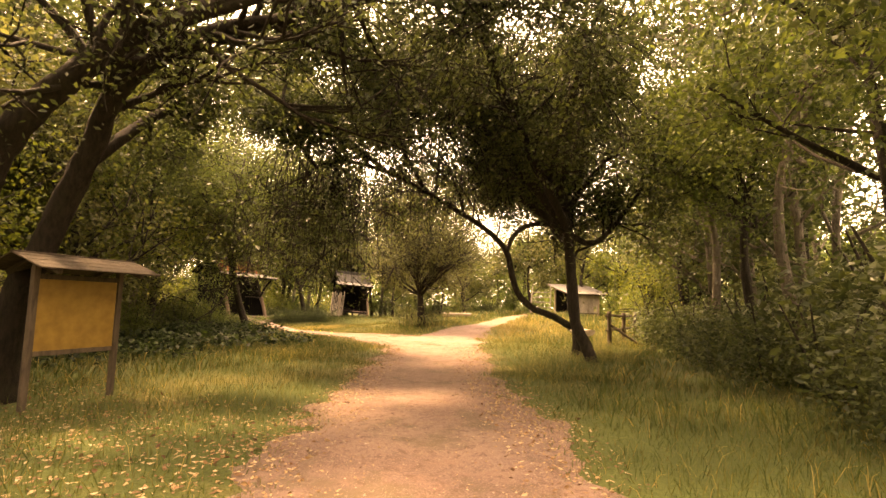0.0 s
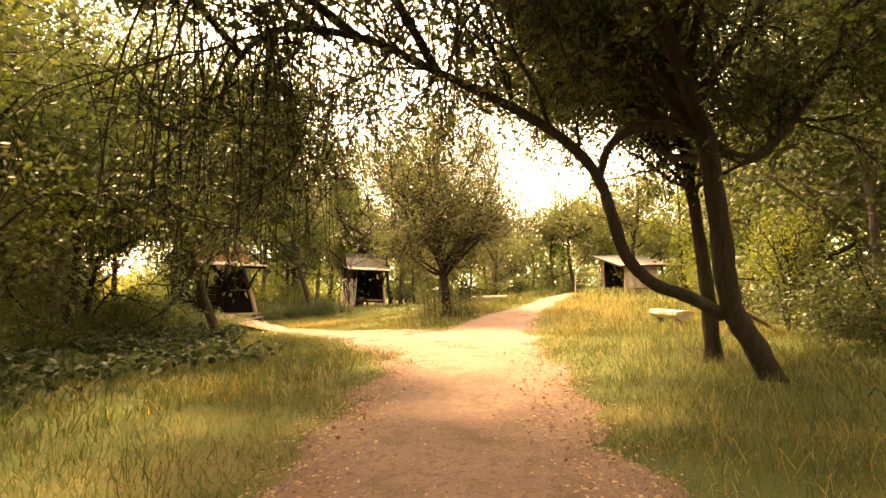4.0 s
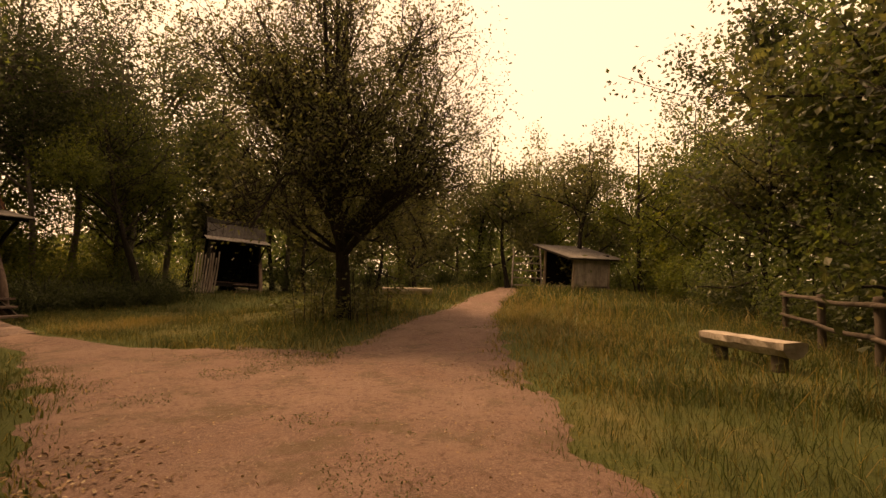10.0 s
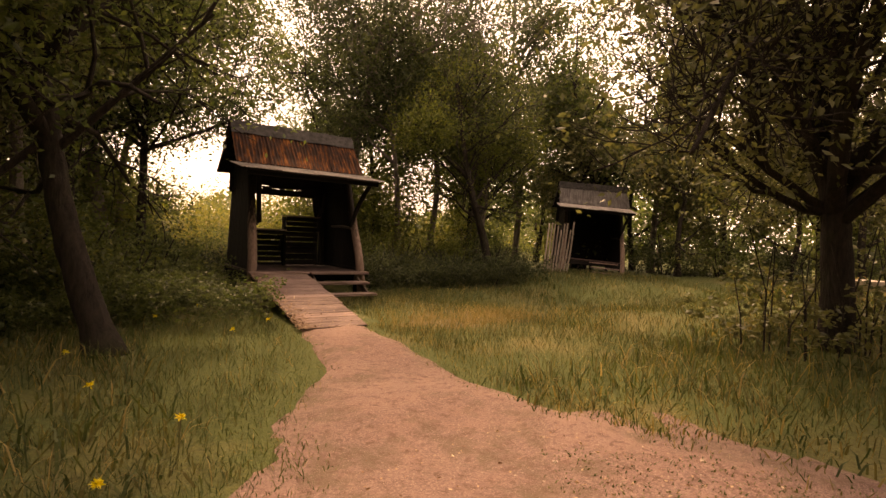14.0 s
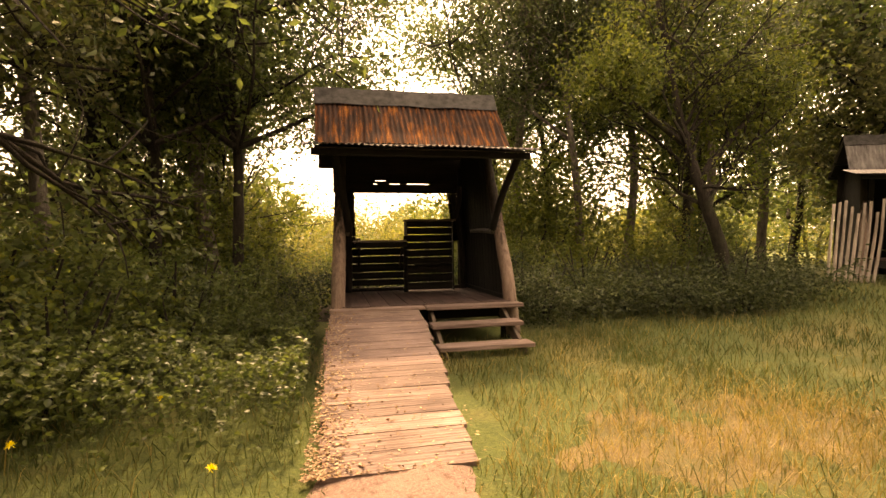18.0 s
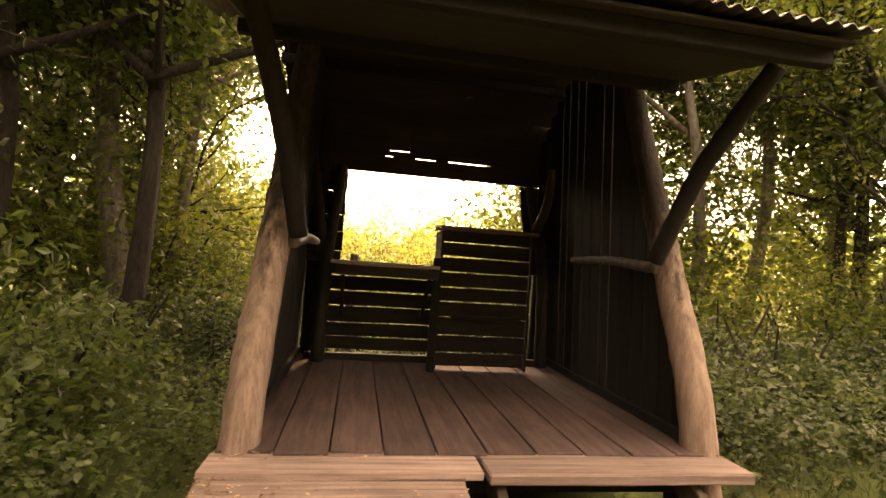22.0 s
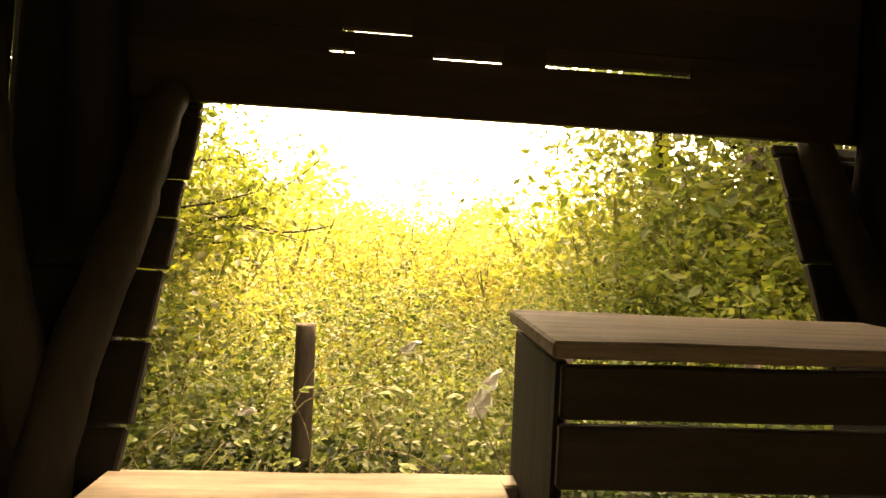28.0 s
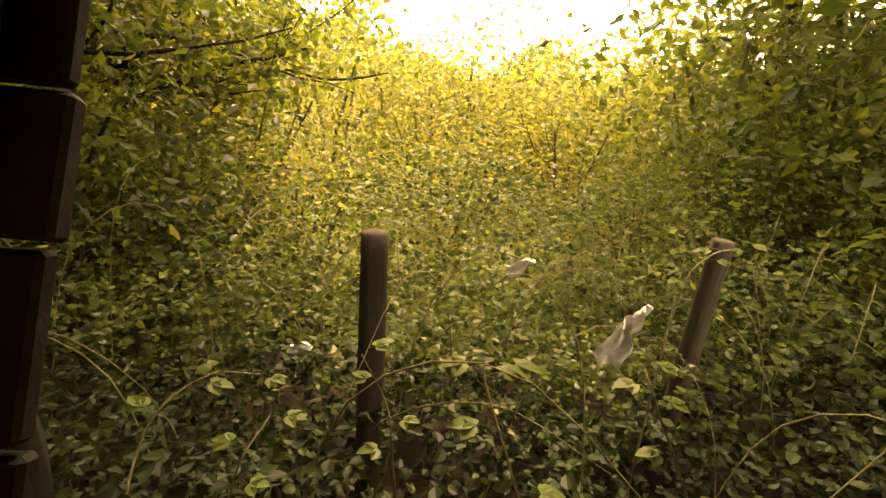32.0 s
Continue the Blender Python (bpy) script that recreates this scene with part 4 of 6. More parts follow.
NODE = (-5.42, -18.36, 3.25)   # where the trunk of the forked tree parts
make_tree("forked_tree", "dark old forked tree leaning out over the path", hanging(150, [(-8.6, -14.4, 4.6), (-8.2, -13.2, 4.9), (-7.5, -12.2, 4.7), (-6.6, -11.2, 4.2)], 3, 1.5, 1.0) + hanging(40, [(-8.0, -16.4, 5.0), (-7.0, -15.0, 5.2), (-5.0, -15.0, 5.4)], 5, 3.0, 0.5) + [
    ([(-5.3, -18.95, -0.1), (-5.32, -18.75, 0.42), (-5.35, -18.5, 1.0), (-5.42, -18.44, 2.1), NODE], 0.15, 0.125, 0),
    ([(-5.34, -18.4, 0.85), (-5.7, -18.05, 1.1), (-6.17, -17.69, 1.29), (-6.55, -17.45, 1.62), (-6.76, -17.36, 2.05), (-6.68, -17.2, 2.6), (-7.05, -16.95, 3.0), (-7.5, -16.45, 3.4), (-7.8, -15.6, 3.95), (-8.3, -14.8, 4.4), (-8.5, -13.6, 4.75), (-8.2, -12.4, 4.7), (-7.8, -11.4, 4.2)], 0.088, 0.035, 4),
    ([(-6.68, -17.2, 2.6), (-6.5, -17.3, 3.0), (-6.15, -17.5, 3.28), (-5.8, -17.9, 3.38), (-5.45, -18.3, 3.2)], 0.05, 0.07, 0),
    ([(-8.5, -13.6, 4.75), (-7.7, -12.6, 4.95), (-7.0, -11.6, 4.6), (-6.5, -10.6, 3.8)], 0.05, 0.02, 5),
    ([(-8.3, -14.8, 4.4), (-9.3, -14.0, 5.2), (-10.2, -13.4, 5.4)], 0.06, 0.03, 6),
    ([(-8.2, -12.6, 4.75), (-9.4, -12.4, 5.8), (-10.2, -12.4, 6.6)], 0.06, 0.03, 6),
    ([(-7.8, -15.6, 3.95), (-8.9, -15.4, 5.0), (-10.0, -15.6, 5.6)], 0.06, 0.03, 6),
    ([(-7.8, -13.9, 4.85), (-8.6, -12.6, 6.4), (-9.0, -11.4, 7.4)], 0.06, 0.03, 6),
    ([NODE, (-7.4, -17.9, 5.0), (-9.7, -17.9, 6.0), (-11.7, -18.2, 6.5)], 0.1, 0.03, 6),
    ([(-6.3, -18.1, 4.3), (-8.2, -19.1, 5.6), (-10.2, -20.1, 6.4)], 0.07, 0.03, 5),
    ([(-5.55, -17.9, 4.0), (-6.9, -16.3, 6.0), (-8.9, -15.1, 7.0)], 0.08, 0.03, 6),
    ([(-6.9, -17.3, 5.0), (-8.5, -16.4, 6.0), (-10.3, -15.7, 6.4)], 0.06, 0.03, 6),
    ([NODE, (-5.9, -17.7, 4.2), (-6.9, -17.2, 5.0), (-8.3, -16.7, 5.6)], 0.11, 0.035, 4),
    ([NODE, (-5.05, -17.2, 4.1), (-5.4, -16.2, 5.3), (-6.0, -15.1, 6.2)], 0.11, 0.035, 4),
    ([NODE, (-4.8, -18.1, 4.4), (-4.7, -17.8, 5.6), (-4.5, -17.5, 6.8)], 0.12, 0.035, 4),
    ([(-5.1, -18.1, 4.2), (-3.9, -17.1, 5.8), (-3.3, -16.1, 7.0)], 0.08, 0.03, 5),
    ([(-5.1, -18.0, 4.0), (-3.3, -16.4, 5.4), (-1.9, -15.1, 5.9)], 0.08, 0.03, 6),
    ([(-5.0, -18.1, 4.6), (-5.5, -19.1, 6.6), (-6.7, -20.1, 7.4)], 0.08, 0.03, 5),
    ([(-5.2, -18.25, 3.8), (-3.9, -19.3, 5.6), (-3.7, -20.5, 6.6)], 0.08, 0.03, 5),
    ([(-5.4, -18.4, 3.15), (-5.1, -18.75, 2.95), (-4.85, -19.05, 3.05), (-4.6, -19.5, 3.6), (-4.3, -20.0, 4.4), (-4.0, -20.4, 5.4)], 0.085, 0.035, 3),
    ([(-5.5, -17.6, 4.3), (-6.8, -17.0, 5.6), (-7.6, -16.6, 7.0)], 0.08, 0.03, 7),
    ([(-5.2, -18.1, 4.0), (-6.4, -18.6, 5.4), (-7.2, -18.8, 7.0)], 0.08, 0.03, 7),
    ([(-4.9, -18.0, 4.4), (-4.6, -16.9, 6.0), (-5.0, -15.9, 7.2)], 0.08, 0.03, 6),
    ([(-5.41, -18.4, 2.95), (-4.4, -17.8, 3.3), (-3.3, -17.1, 4.2), (-2.5, -16.3, 5.0)], 0.07, 0.03, 3)], 11, M_BARK, M_LEAF_DARK, 165000, 0.095, 0.048, 2, 4, 0.22, 0.22, 0.05, 0.7, 0.27, side_from=0.4)

make_tree("leaning_tree", "big dark tree arching over the notice board", moved([
    ([(-14.1, -12.4, -0.1), (-14.05, -12.45, 1.2), (-13.9, -12.75, 2.06), (-13.75, -13.28, 3.27), (-13.69, -13.77, 4.1), (-13.0, -14.5, 5.0), (-12.1, -15.35, 5.5)], 0.2, 0.09, 3),
    ([(-14.6, -12.7, -0.1), (-14.75, -13.0, 2.2), (-14.75, -13.23, 2.83), (-14.55, -13.54, 3.47), (-14.19, -13.95, 4.12), (-13.75, -14.45, 4.7), (-12.6, -15.6, 5.6), (-11.2, -16.6, 6.2)], 0.22, 0.09, 3),
    ([(-13.0, -14.5, 5.0), (-11.4, -16.2, 6.0), (-10.4, -18.2, 6.6)], 0.07, 0.03, 6),
    ([(-13.4, -14.0, 4.5), (-12.0, -14.6, 5.6), (-10.6, -14.6, 6.4)], 0.07, 0.03, 6),
    ([(-14.7, -13.2, 2.6), (-15.4, -14.2, 4.0), (-15.4, -15.6, 5.4)], 0.12, 0.04, 3),
    ([(-13.8, -13.1, 3.0), (-12.6, -12.7, 4.2), (-11.4, -12.4, 5.2)], 0.11, 0.04, 3)], -0.55, -0.85, 0.0), 12, M_BARK, M_LEAF_DARK, 62000, 0.085, 0.042, 2, 4, 0.22, 0.05, 0.08, 0.7, 0.25, side_from=0.55)

make_tree("slim_tree", "slim straight tree behind the forked tree", moved([
    ([(-2.8, -18.1, -0.1), (-2.8, -18.08, 1.1), (-2.75, -18.0, 2.3), (-2.7, -17.88, 3.6), (-2.65, -17.7, 5.0), (-2.6, -17.6, 7.5)], 0.13, 0.045, 4),
    ([(-2.7, -17.9, 3.6), (-1.8, -17.6, 4.8), (-1.0, -17.0, 5.8)], 0.08, 0.03, 2),
    ([(-2.65, -17.8, 4.4), (-2.6, -16.6, 5.4), (-2.4, -15.6, 6.2)], 0.08, 0.03, 2)], -0.93, -0.1, 0.0), 13, M_BARK, M_LEAF_DARK, 34000, 0.1, 0.05, 2, 4, 0.25, 0.05, 0.1, 0.65, 0.28, side_from=0.45)

make_tree("crooked_tree", "crooked dark tree leaning beside the ramp", [
    ([(-2.4, -4.2, -0.1), (-2.8, -3.95, 1.3), (-3.0, -3.75, 2.5), (-3.2, -3.4, 4.0), (-3.0, -3.0, 5.6), (-2.6, -2.9, 7.6)], 0.16, 0.04, 5),
    ([(-3.0, -3.8, 2.3), (-3.7, -4.4, 3.6), (-4.2, -5.0, 4.8)], 0.09, 0.03, 3),
    ([(-3.1, -3.6, 3.0), (-2.5, -4.4, 4.2), (-2.1, -5.2, 5.0)], 0.07, 0.03, 2),
    ([(-3.1, -3.6, 3.2), (-3.5, -5.4, 4.6), (-3.4, -7.2, 5.4)], 0.08, 0.03, 5),
    ([(-3.2, -3.4, 4.0), (-4.8, -6.0, 5.4), (-5.6, -8.4, 6.0)], 0.08, 0.03, 5),
    ([(-3.1, -3.5, 3.6), (-4.8, -4.6, 4.4), (-6.6, -6.2, 5.0)], 0.07, 0.03, 5),
    ([(-3.1, -3.6, 3.2), (-2.2, -2.6, 4.6), (-1.6, -1.6, 5.4)], 0.07, 0.03, 2)], 14, M_BARK, M_LEAF, 62000, 0.085, 0.045, 2, 4, 0.24, 0.1, 0.06, 0.7, 0.3, side_from=0.35)

make_tree("clearing_tree", "bushy willow-like tree alone in the clearing", moved([
    ([(6.0, -7.5, -0.1), (5.95, -7.45, 1.2), (5.9, -7.3, 2.4), (6.1, -7.2, 4.5), (6.2, -7.2, 7.0)], 0.2, 0.05, 3),
    ([(5.95, -7.4, 1.6), (5.6, -7.0, 2.8), (5.2, -6.3, 3.8), (4.7, -5.6, 4.8), (4.0, -5.0, 5.6)], 0.11, 0.03, 3),
    ([(5.95, -7.4, 1.4), (4.9, -7.8, 2.8), (4.0, -8.1, 4.6), (3.4, -8.3, 6.2)], 0.11, 0.03, 3),
    ([(5.95, -7.4, 1.8), (6.9, -8.2, 3.2), (7.8, -8.9, 4.8), (8.2, -9.2, 6.0)], 0.11, 0.03, 3),
    ([(5.9, -7.35, 2.0), (5.8, -6.2, 3.4), (5.6, -5.0, 5.2)], 0.1, 0.03, 3),
    ([(5.95, -7.4, 1.6), (6.6, -6.6, 3.2), (7.8, -5.8, 4.6)], 0.09, 0.03, 3),
    ([(5.95, -7.4, 1.3), (5.4, -8.9, 2.6), (5.0, -10.0, 4.2)], 0.08, 0.03, 3)] + [
    ([(5.95, -7.4, 1.2 + 0.1 * k), (5.95 + 1.7 * math.cos(a), -7.4 + 1.7 * math.sin(a), 2.2 + 0.3 * k), (5.95 + 2.9 * math.cos(a + 0.2), -7.4 + 2.9 * math.sin(a + 0.2), 2.5 + 0.4 * k)], 0.07, 0.025, 3) for k, a in enumerate((0.2, 4.3, 5.4, 3.6, 5.0, 2.9, 2.3, 1.3))] + [
    ([(5.95 + 1.0 * math.cos(a), -7.4 + 1.0 * math.sin(a), 2.6), (5.95 + 2.4 * math.cos(a), -7.4 + 2.4 * math.sin(a), 2.8), (5.95 + 3.6 * math.cos(a), -7.4 + 3.6 * math.sin(a), 1.7)], 0.05, 0.02, 4) for a in (0.0, 0.7, 3.2, 3.8, 4.4, 4.9, 5.5, 6.0)] + [
    ([(5.95, -7.35, 2.6), (5.95 + 1.2 * math.cos(a), -7.3 + 1.2 * math.sin(a), 4.6), (5.95 + 2.3 * math.cos(a), -7.3 + 2.3 * math.sin(a), 6.3)], 0.07, 0.025, 4) for a in (0.5, 1.5, 2.6, 3.6, 4.6, 5.7)], -0.9, -0.85, 0.22, 1.14), 31, M_BARK, M_LEAF_DRY, 72000, 0.088, 0.042, 2, 4, 0.42, 0.03, 0.11, 0.6, 0.26, side_from=0.3)

make_tree("hedge_tree", "dark leaning tree rising from the hedge", moved([
    ([(7.4, 2.3, -0.1), (7.2, 2.35, 1.2), (6.7, 2.4, 2.6), (6.3, 2.5, 4.2), (5.9, 2.6, 6.5)], 0.17, 0.05, 3),
    ([(6.7, 2.4, 2.7), (7.6, 2.2, 3.8), (8.4, 2.0, 4.8)], 0.08, 0.03, 2),
    ([(6.5, 2.45, 3.4), (5.2, 2.4, 4.2), (4.2, 2.2, 4.8)], 0.08, 0.03, 3)], 1.0, 0.15, 0.0), 15, M_BARK, M_LEAF_LIGHT, 22000, 0.085, 0.045, 2, 4, 0.3, 0.05, 0.1, 0.65, 0.3, side_from=0.4)


# ---- the woods around ----
def generic_tree(seed, height, crown, mat_bark, mat_leaf, leaves, leaf_len=0.1, low=0.35, r0=0.14, depth=1, label="tall woodland tree with a thin dark trunk"):
    r = random.Random(seed)
    b1 = (r.uniform(-0.35, 0.35), r.uniform(-0.35, 0.35))
    b2 = (r.uniform(-0.6, 0.6), r.uniform(-0.6, 0.6))
    limbs = [([(0, 0, -0.1), (b1[0], b1[1], height * 0.33), (b2[0], b2[1], height * 0.66), (b2[0] * 1.2, b2[1] * 1.2, height)], r0, 0.03, 2)]
    for k in range(6):
        a = r.uniform(0, 6.28)
        z = height * r.uniform(low, 0.75)
        f = z / height
        x, y = b2[0] * f, b2[1] * f
        d = crown * r.uniform(0.35, 0.6)
        limbs.append(([(x, y, z), (x + d * 0.5 * math.cos(a), y + d * 0.5 * math.sin(a), z + height * 0.08), (x + d * math.cos(a), y + d * math.sin(a), z + height * r.uniform(0.1, 0.2))], r0 * 0.5, 0.02, 1))
    return make_tree("tree", label, limbs, seed, mat_bark, mat_leaf, leaves, leaf_len, leaf_len * 0.6, depth, 5 if depth else 14, 0.42, 0.03, 0.08, 0.7, 0.42, side_from=low, group="woodland trees", sides=7)


protos = [
    generic_tree(21, 9.0, 4.6, M_BARK, M_LEAF, 16000, 0.115, 0.38),
    generic_tree(22, 7.5, 5.0, M_BARK, M_LEAF_LIGHT, 15000, 0.115, 0.15),
    generic_tree(23, 11.0, 5.0, M_BARK_GREY, M_LEAF_DARK, 16500, 0.115, 0.38),
    generic_tree(24, 6.0, 4.6, M_BARK, M_LEAF_DRY, 14000, 0.105, 0.08, label="low bushy tree with pale dull leaves"),
    generic_tree(25, 9.5, 5.4, M_BARK, M_LEAF, 6500, 0.18, 0.12, depth=0),
    generic_tree(26, 8.5, 5.6, M_BARK, M_LEAF_LIGHT, 6500, 0.18, 0.1, depth=0),
    generic_tree(27, 11.5, 5.6, M_BARK_GREY, M_LEAF_DARK, 6500, 0.18, 0.2, depth=0),
    generic_tree(28, 7.0, 5.4, M_BARK, M_LEAF_DRY, 6500, 0.17, 0.05, depth=0, label="low bushy tree with pale dull leaves"),
]
used = set()


def plant(x, y, kind, scale=1.0):
    t = random.Random(int(x * 131 + y * 17)).uniform(0, 360)
    m = Matrix.Translation((x, y, float(ground_z(x, y)))) @ Euler((0, 0, radians(t))).to_matrix().to_4x4() @ Matrix.Scale(scale, 4)
    if kind not in used:
        used.add(kind)
        protos[kind].matrix_basis = m
        return protos[kind]
    ob = copy_thing(protos[kind], m)
    ob.matrix_basis = m
    return ob


for x, y, k, s in ((-3.2, 3.2, 0, 0.9), (-3.0, 7.2, 1, 0.85), (-2.3, 4.6, 2, 1.2), (-3.8, 1.2, 2, 0.9), (-4.6, 3.8, 0, 1.15), (5.1, 6.5, 2, 1.2), (5.2, 9.6, 0, 1.2), (-13.0, -6.8, 2, 1.1), (-10.4, -4.6, 1, 1.2), (-6.0, -1.6, 2, 1.1), (-16.0, -5.5, 1, 1.2), (-4.8, -0.8, 3, 0.8), (-7.0, 0.5, 0, 0.9), (-6.5, -3.6, 0, 0.9), (-9.0, -3.0, 0, 1.1), (-11.5, -4.0, 2, 1.0),
                   (-16.5, -8.0, 0, 1.0), (-17.0, -11.5, 3, 0.9), (-19.5, -14.0, 2, 0.9), (-14.0, -4.0, 0, 1.1), (-20, -8, 2, 1.1), (-8, 5, 2, 1.1), (-13, 1, 0, 1.2), (-15.5, -9.0, 1, 0.8),
                   (6.6, 5.6, 2, 0.9), (10.4, 6.5, 1, 1.0), (11.5, 7.0, 0, 1.1), (16.8, 5.6, 2, 0.9), (7.0, 9.0, 0, 1.0), (18.0, 6.5, 2, 1.0), (16.5, 8.5, 0, 1.0), (17.0, 3.0, 0, 0.9), (12.0, 8.0, 2, 0.9), (15.2, -0.2, 3, 0.8), (20.0, 0.5, 1, 1.0), (23, -2, 0, 0.9), (26, -4.5, 3, 1.1), (22, 5, 2, 1.0), (18.5, -2.5, 3, 0.8), (-5.5, 9.0, 0, 0.8),
                   (30.0, -6.0, 0, 0.9), (31, -10, 1, 0.85), (31, -14, 0, 0.85), (29, -17, 1, 0.9), (25, -18.0, 0, 1.0), (21, -19.0, 1, 1.0), (17.5, -20.0, 0, 1.05), (14.0, -20.5, 2, 1.0), (11.5, -20.6, 0, 0.95), (8.5, -21.0, 0, 1.0), (5.6, -21.0, 3, 1.2), (3.0, -21.6, 2, 0.9), (6.6, -20.6, 0, 0.8), (12.6, -19.6, 3, 0.9),
                   (-0.3, -21.6, 2, 1.0), (-2.6, -22.6, 0, 1.0), (-5.0, -23.2, 2, 1.0), (-7.5, -24.0, 0, 1.0), (-10.0, -24.0, 2, 0.95), (-12.5, -25.5, 0, 1.0), (-15.0, -25.0, 2, 0.9), (-17.5, -27, 0, 1.0), (4.5, -25, 0, 1.1), (10, -26, 2, 1.1), (16, -26, 0, 1.1), (-4, -28, 2, 1.1), (22, -25, 0, 1.2), (36, -20, 2, 1.2), (38, -8, 0, 1.2), (37, -14, 2, 1.1),
                   (-1.75, 3.2, 0, 0.9), (-2.1, 5.4, 2, 0.85), (-3.4, 9.6, 2, 1.0), (-4.6, 12.5, 0, 1.2), (-0.6, -24.0, 2, 1.1), (2.2, -23.0, 2, 1.0), (14.5, 4.2, 3, 1.0), (24.5, -8.5, 3, 1.1), (24.0, -13.0, 3, 1.2), (22.5, -16.0, 1, 1.0), (27.0, -10.0, 1, 1.0), (19.0, -4.6, 3, 1.0), (21.5, -3.0, 1, 1.1), (25.5, -6.5, 0, 1.0), (-4.2, 5.6, 3, 1.2), (-6.2, 1.8, 3, 1.2), (-7.6, -1.4, 1, 1.1), (-9.8, -6.0, 3, 1.1), (-12.6, -5.6, 3, 1.2),
                   (-23, -18, 0, 1.0), (-26, -33, 0, 1.0), (-28, -21, 2, 1.0), (-22, -32, 1, 1.0), (-33, -30, 0, 1.1), (0.2, -25.0, 2, 1.0), (16.2, 1.6, 2, 0.95), (14.8, 4.0, 0, 1.1), (8.8, 7.2, 2, 1.1), (9.8, 5.2, 2, 0.95), (13.2, 6.6, 2, 1.1)):
    near_walk = min(math.hypot(x + 14, y + 19), math.hypot(x + 7, y + 15), math.hypot(x + 2, y + 10), math.hypot(x - 0.5, y + 3), math.hypot(x - 1, y - 1)) < 10.5
    plant(x, y, k if near_walk else k + 4, s)


def shrub(name, label, me, x, y, scale=1.0, group="", stem=None):
    t = random.Random(int(x * 77 + y * 31)).uniform(0, 6.28)
    m = Matrix.Translation((x, y, float(ground_z(x, y)))) @ Euler((0, 0, t)).to_matrix().to_4x4() @ Matrix.Scale(scale, 4)
    root = thing(name, label, "shrub", m, group)
    under("leaf_mass", me, root)
    under("stem", stem or STEM, root)
    return root


r = np.random.default_rng(17)
STEM = mesh_tubes("stem", [tube([(0.12 * math.cos(k), 0.12 * math.sin(k), -0.1), (0.3 * math.cos(k) + 0.05, 0.3 * math.sin(k), 0.6), (0.6 * math.cos(k + 0.2), 0.6 * math.sin(k + 0.2), 1.3)], [0.03, 0.022, 0.01], 5, 0.1, k, cap=False) for k in range(6)], M_BARK)


SH = [shrub_mesh("shrub_leaf_mass", 51, M_LEAF, 4800, (2.4, 2.2, 1.9), 0.08, 0.046), shrub_mesh("shrub_leaf_mass", 52, M_LEAF_DARK, 4800, (2.6, 2.2, 1.6), 0.076, 0.044), shrub_mesh("shrub_leaf_mass", 53, M_LEAF_LIGHT, 4800, (2.2, 2.2, 2.1), 0.08, 0.04)]
for x, y, k, s in ((3.6, 1.5, 1, 0.75), (4.7, 5.5, 2, 1.3), (5.8, 6.6, 0, 1.6), (-2.4, 5.4, 1, 1.3), (-1.9, 0.0, 0, 0.95), (-2.3, -1.8, 0, 0.8), (4.8, 2.0, 1, 0.85), (6.2, 1.7, 1, 0.8), (7.6, 1.3, 1, 0.8), (8.8, 2.6, 1, 0.9), (5.4, 3.4, 2, 1.0), (7.0, 3.8, 2, 1.1), (4.2, 3.8, 2, 0.95), (9.2, 4.4, 0, 1.1), (3.3, 3.2, 0, 0.8),
                   (15.6, 0.6, 1, 1.2), (17.2, -0.8, 0, 1.2), (19.0, -2.4, 1, 1.2), (20.6, -4.0, 0, 1.2), (22.0, -5.4, 1, 1.1), (24.0, -6.2, 0, 1.1), (27.5, -7.5, 0, 1.2),
                   (-1.5, 1.2, 0, 0.75), (-2.4, 0.3, 0, 0.85), (-2.9, -1.0, 2, 1.0), (-1.7, -0.6, 0, 0.7), (-3.6, -0.4, 0, 1.2), (-4.2, -2.4, 0, 0.8), (-1.6, 2.6, 1, 0.8), (-3.6, 2.6, 0, 0.9), (-5.6, -2.2, 1, 0.9), (-7.4, -4.6, 0, 0.8), (-10.6, -6.4, 0, 0.8), (-14.6, -9.6, 0, 0.8), (-17.6, -12.0, 0, 0.9),
                   (1.4, -20.6, 1, 1.2), (3.6, -20.4, 1, 1.2), (7.4, -20.0, 1, 1.2), (9.8, -19.8, 0, 1.2), (13.4, -18.9, 1, 1.3), (15.8, -18.6, 0, 1.3), (18.6, -17.9, 2, 1.3), (21.6, -17.2, 0, 1.3), (24.4, -16.0, 2, 1.2), (27.4, -15.2, 0, 1.2), (29.0, -12.6, 2, 1.2), (-1.2, -21.0, 1, 1.2), (-3.6, -22.0, 1, 1.2), (-6.0, -22.4, 1, 1.2), (-8.6, -23.0, 1, 1.1), (-11.0, -23.6, 1, 1.1), (-13.6, -24.0, 1, 1.1), (0.6, -22.4, 1, 1.5), (-2.2, -23.6, 1, 1.5), (5.6, -22.6, 1, 1.5), (11, -22, 0, 1.5), (-7.0, -25.0, 1, 2.2), (-4.5, -25.2, 1, 2.3), (-2.0, -25.6, 1, 2.3), (-9.6, -25.6, 1, 2.2), (-12.2, -27.0, 1, 2.2), (0.6, -25.0, 1, 2.2), (3.2, -24.2, 1, 2.2), (6.0, -24.0, 1, 2.2)):
    shrub("shrub", "dense leafy undergrowth shrub at the wood's edge", SH[k], x, y, s, "undergrowth shrubs")

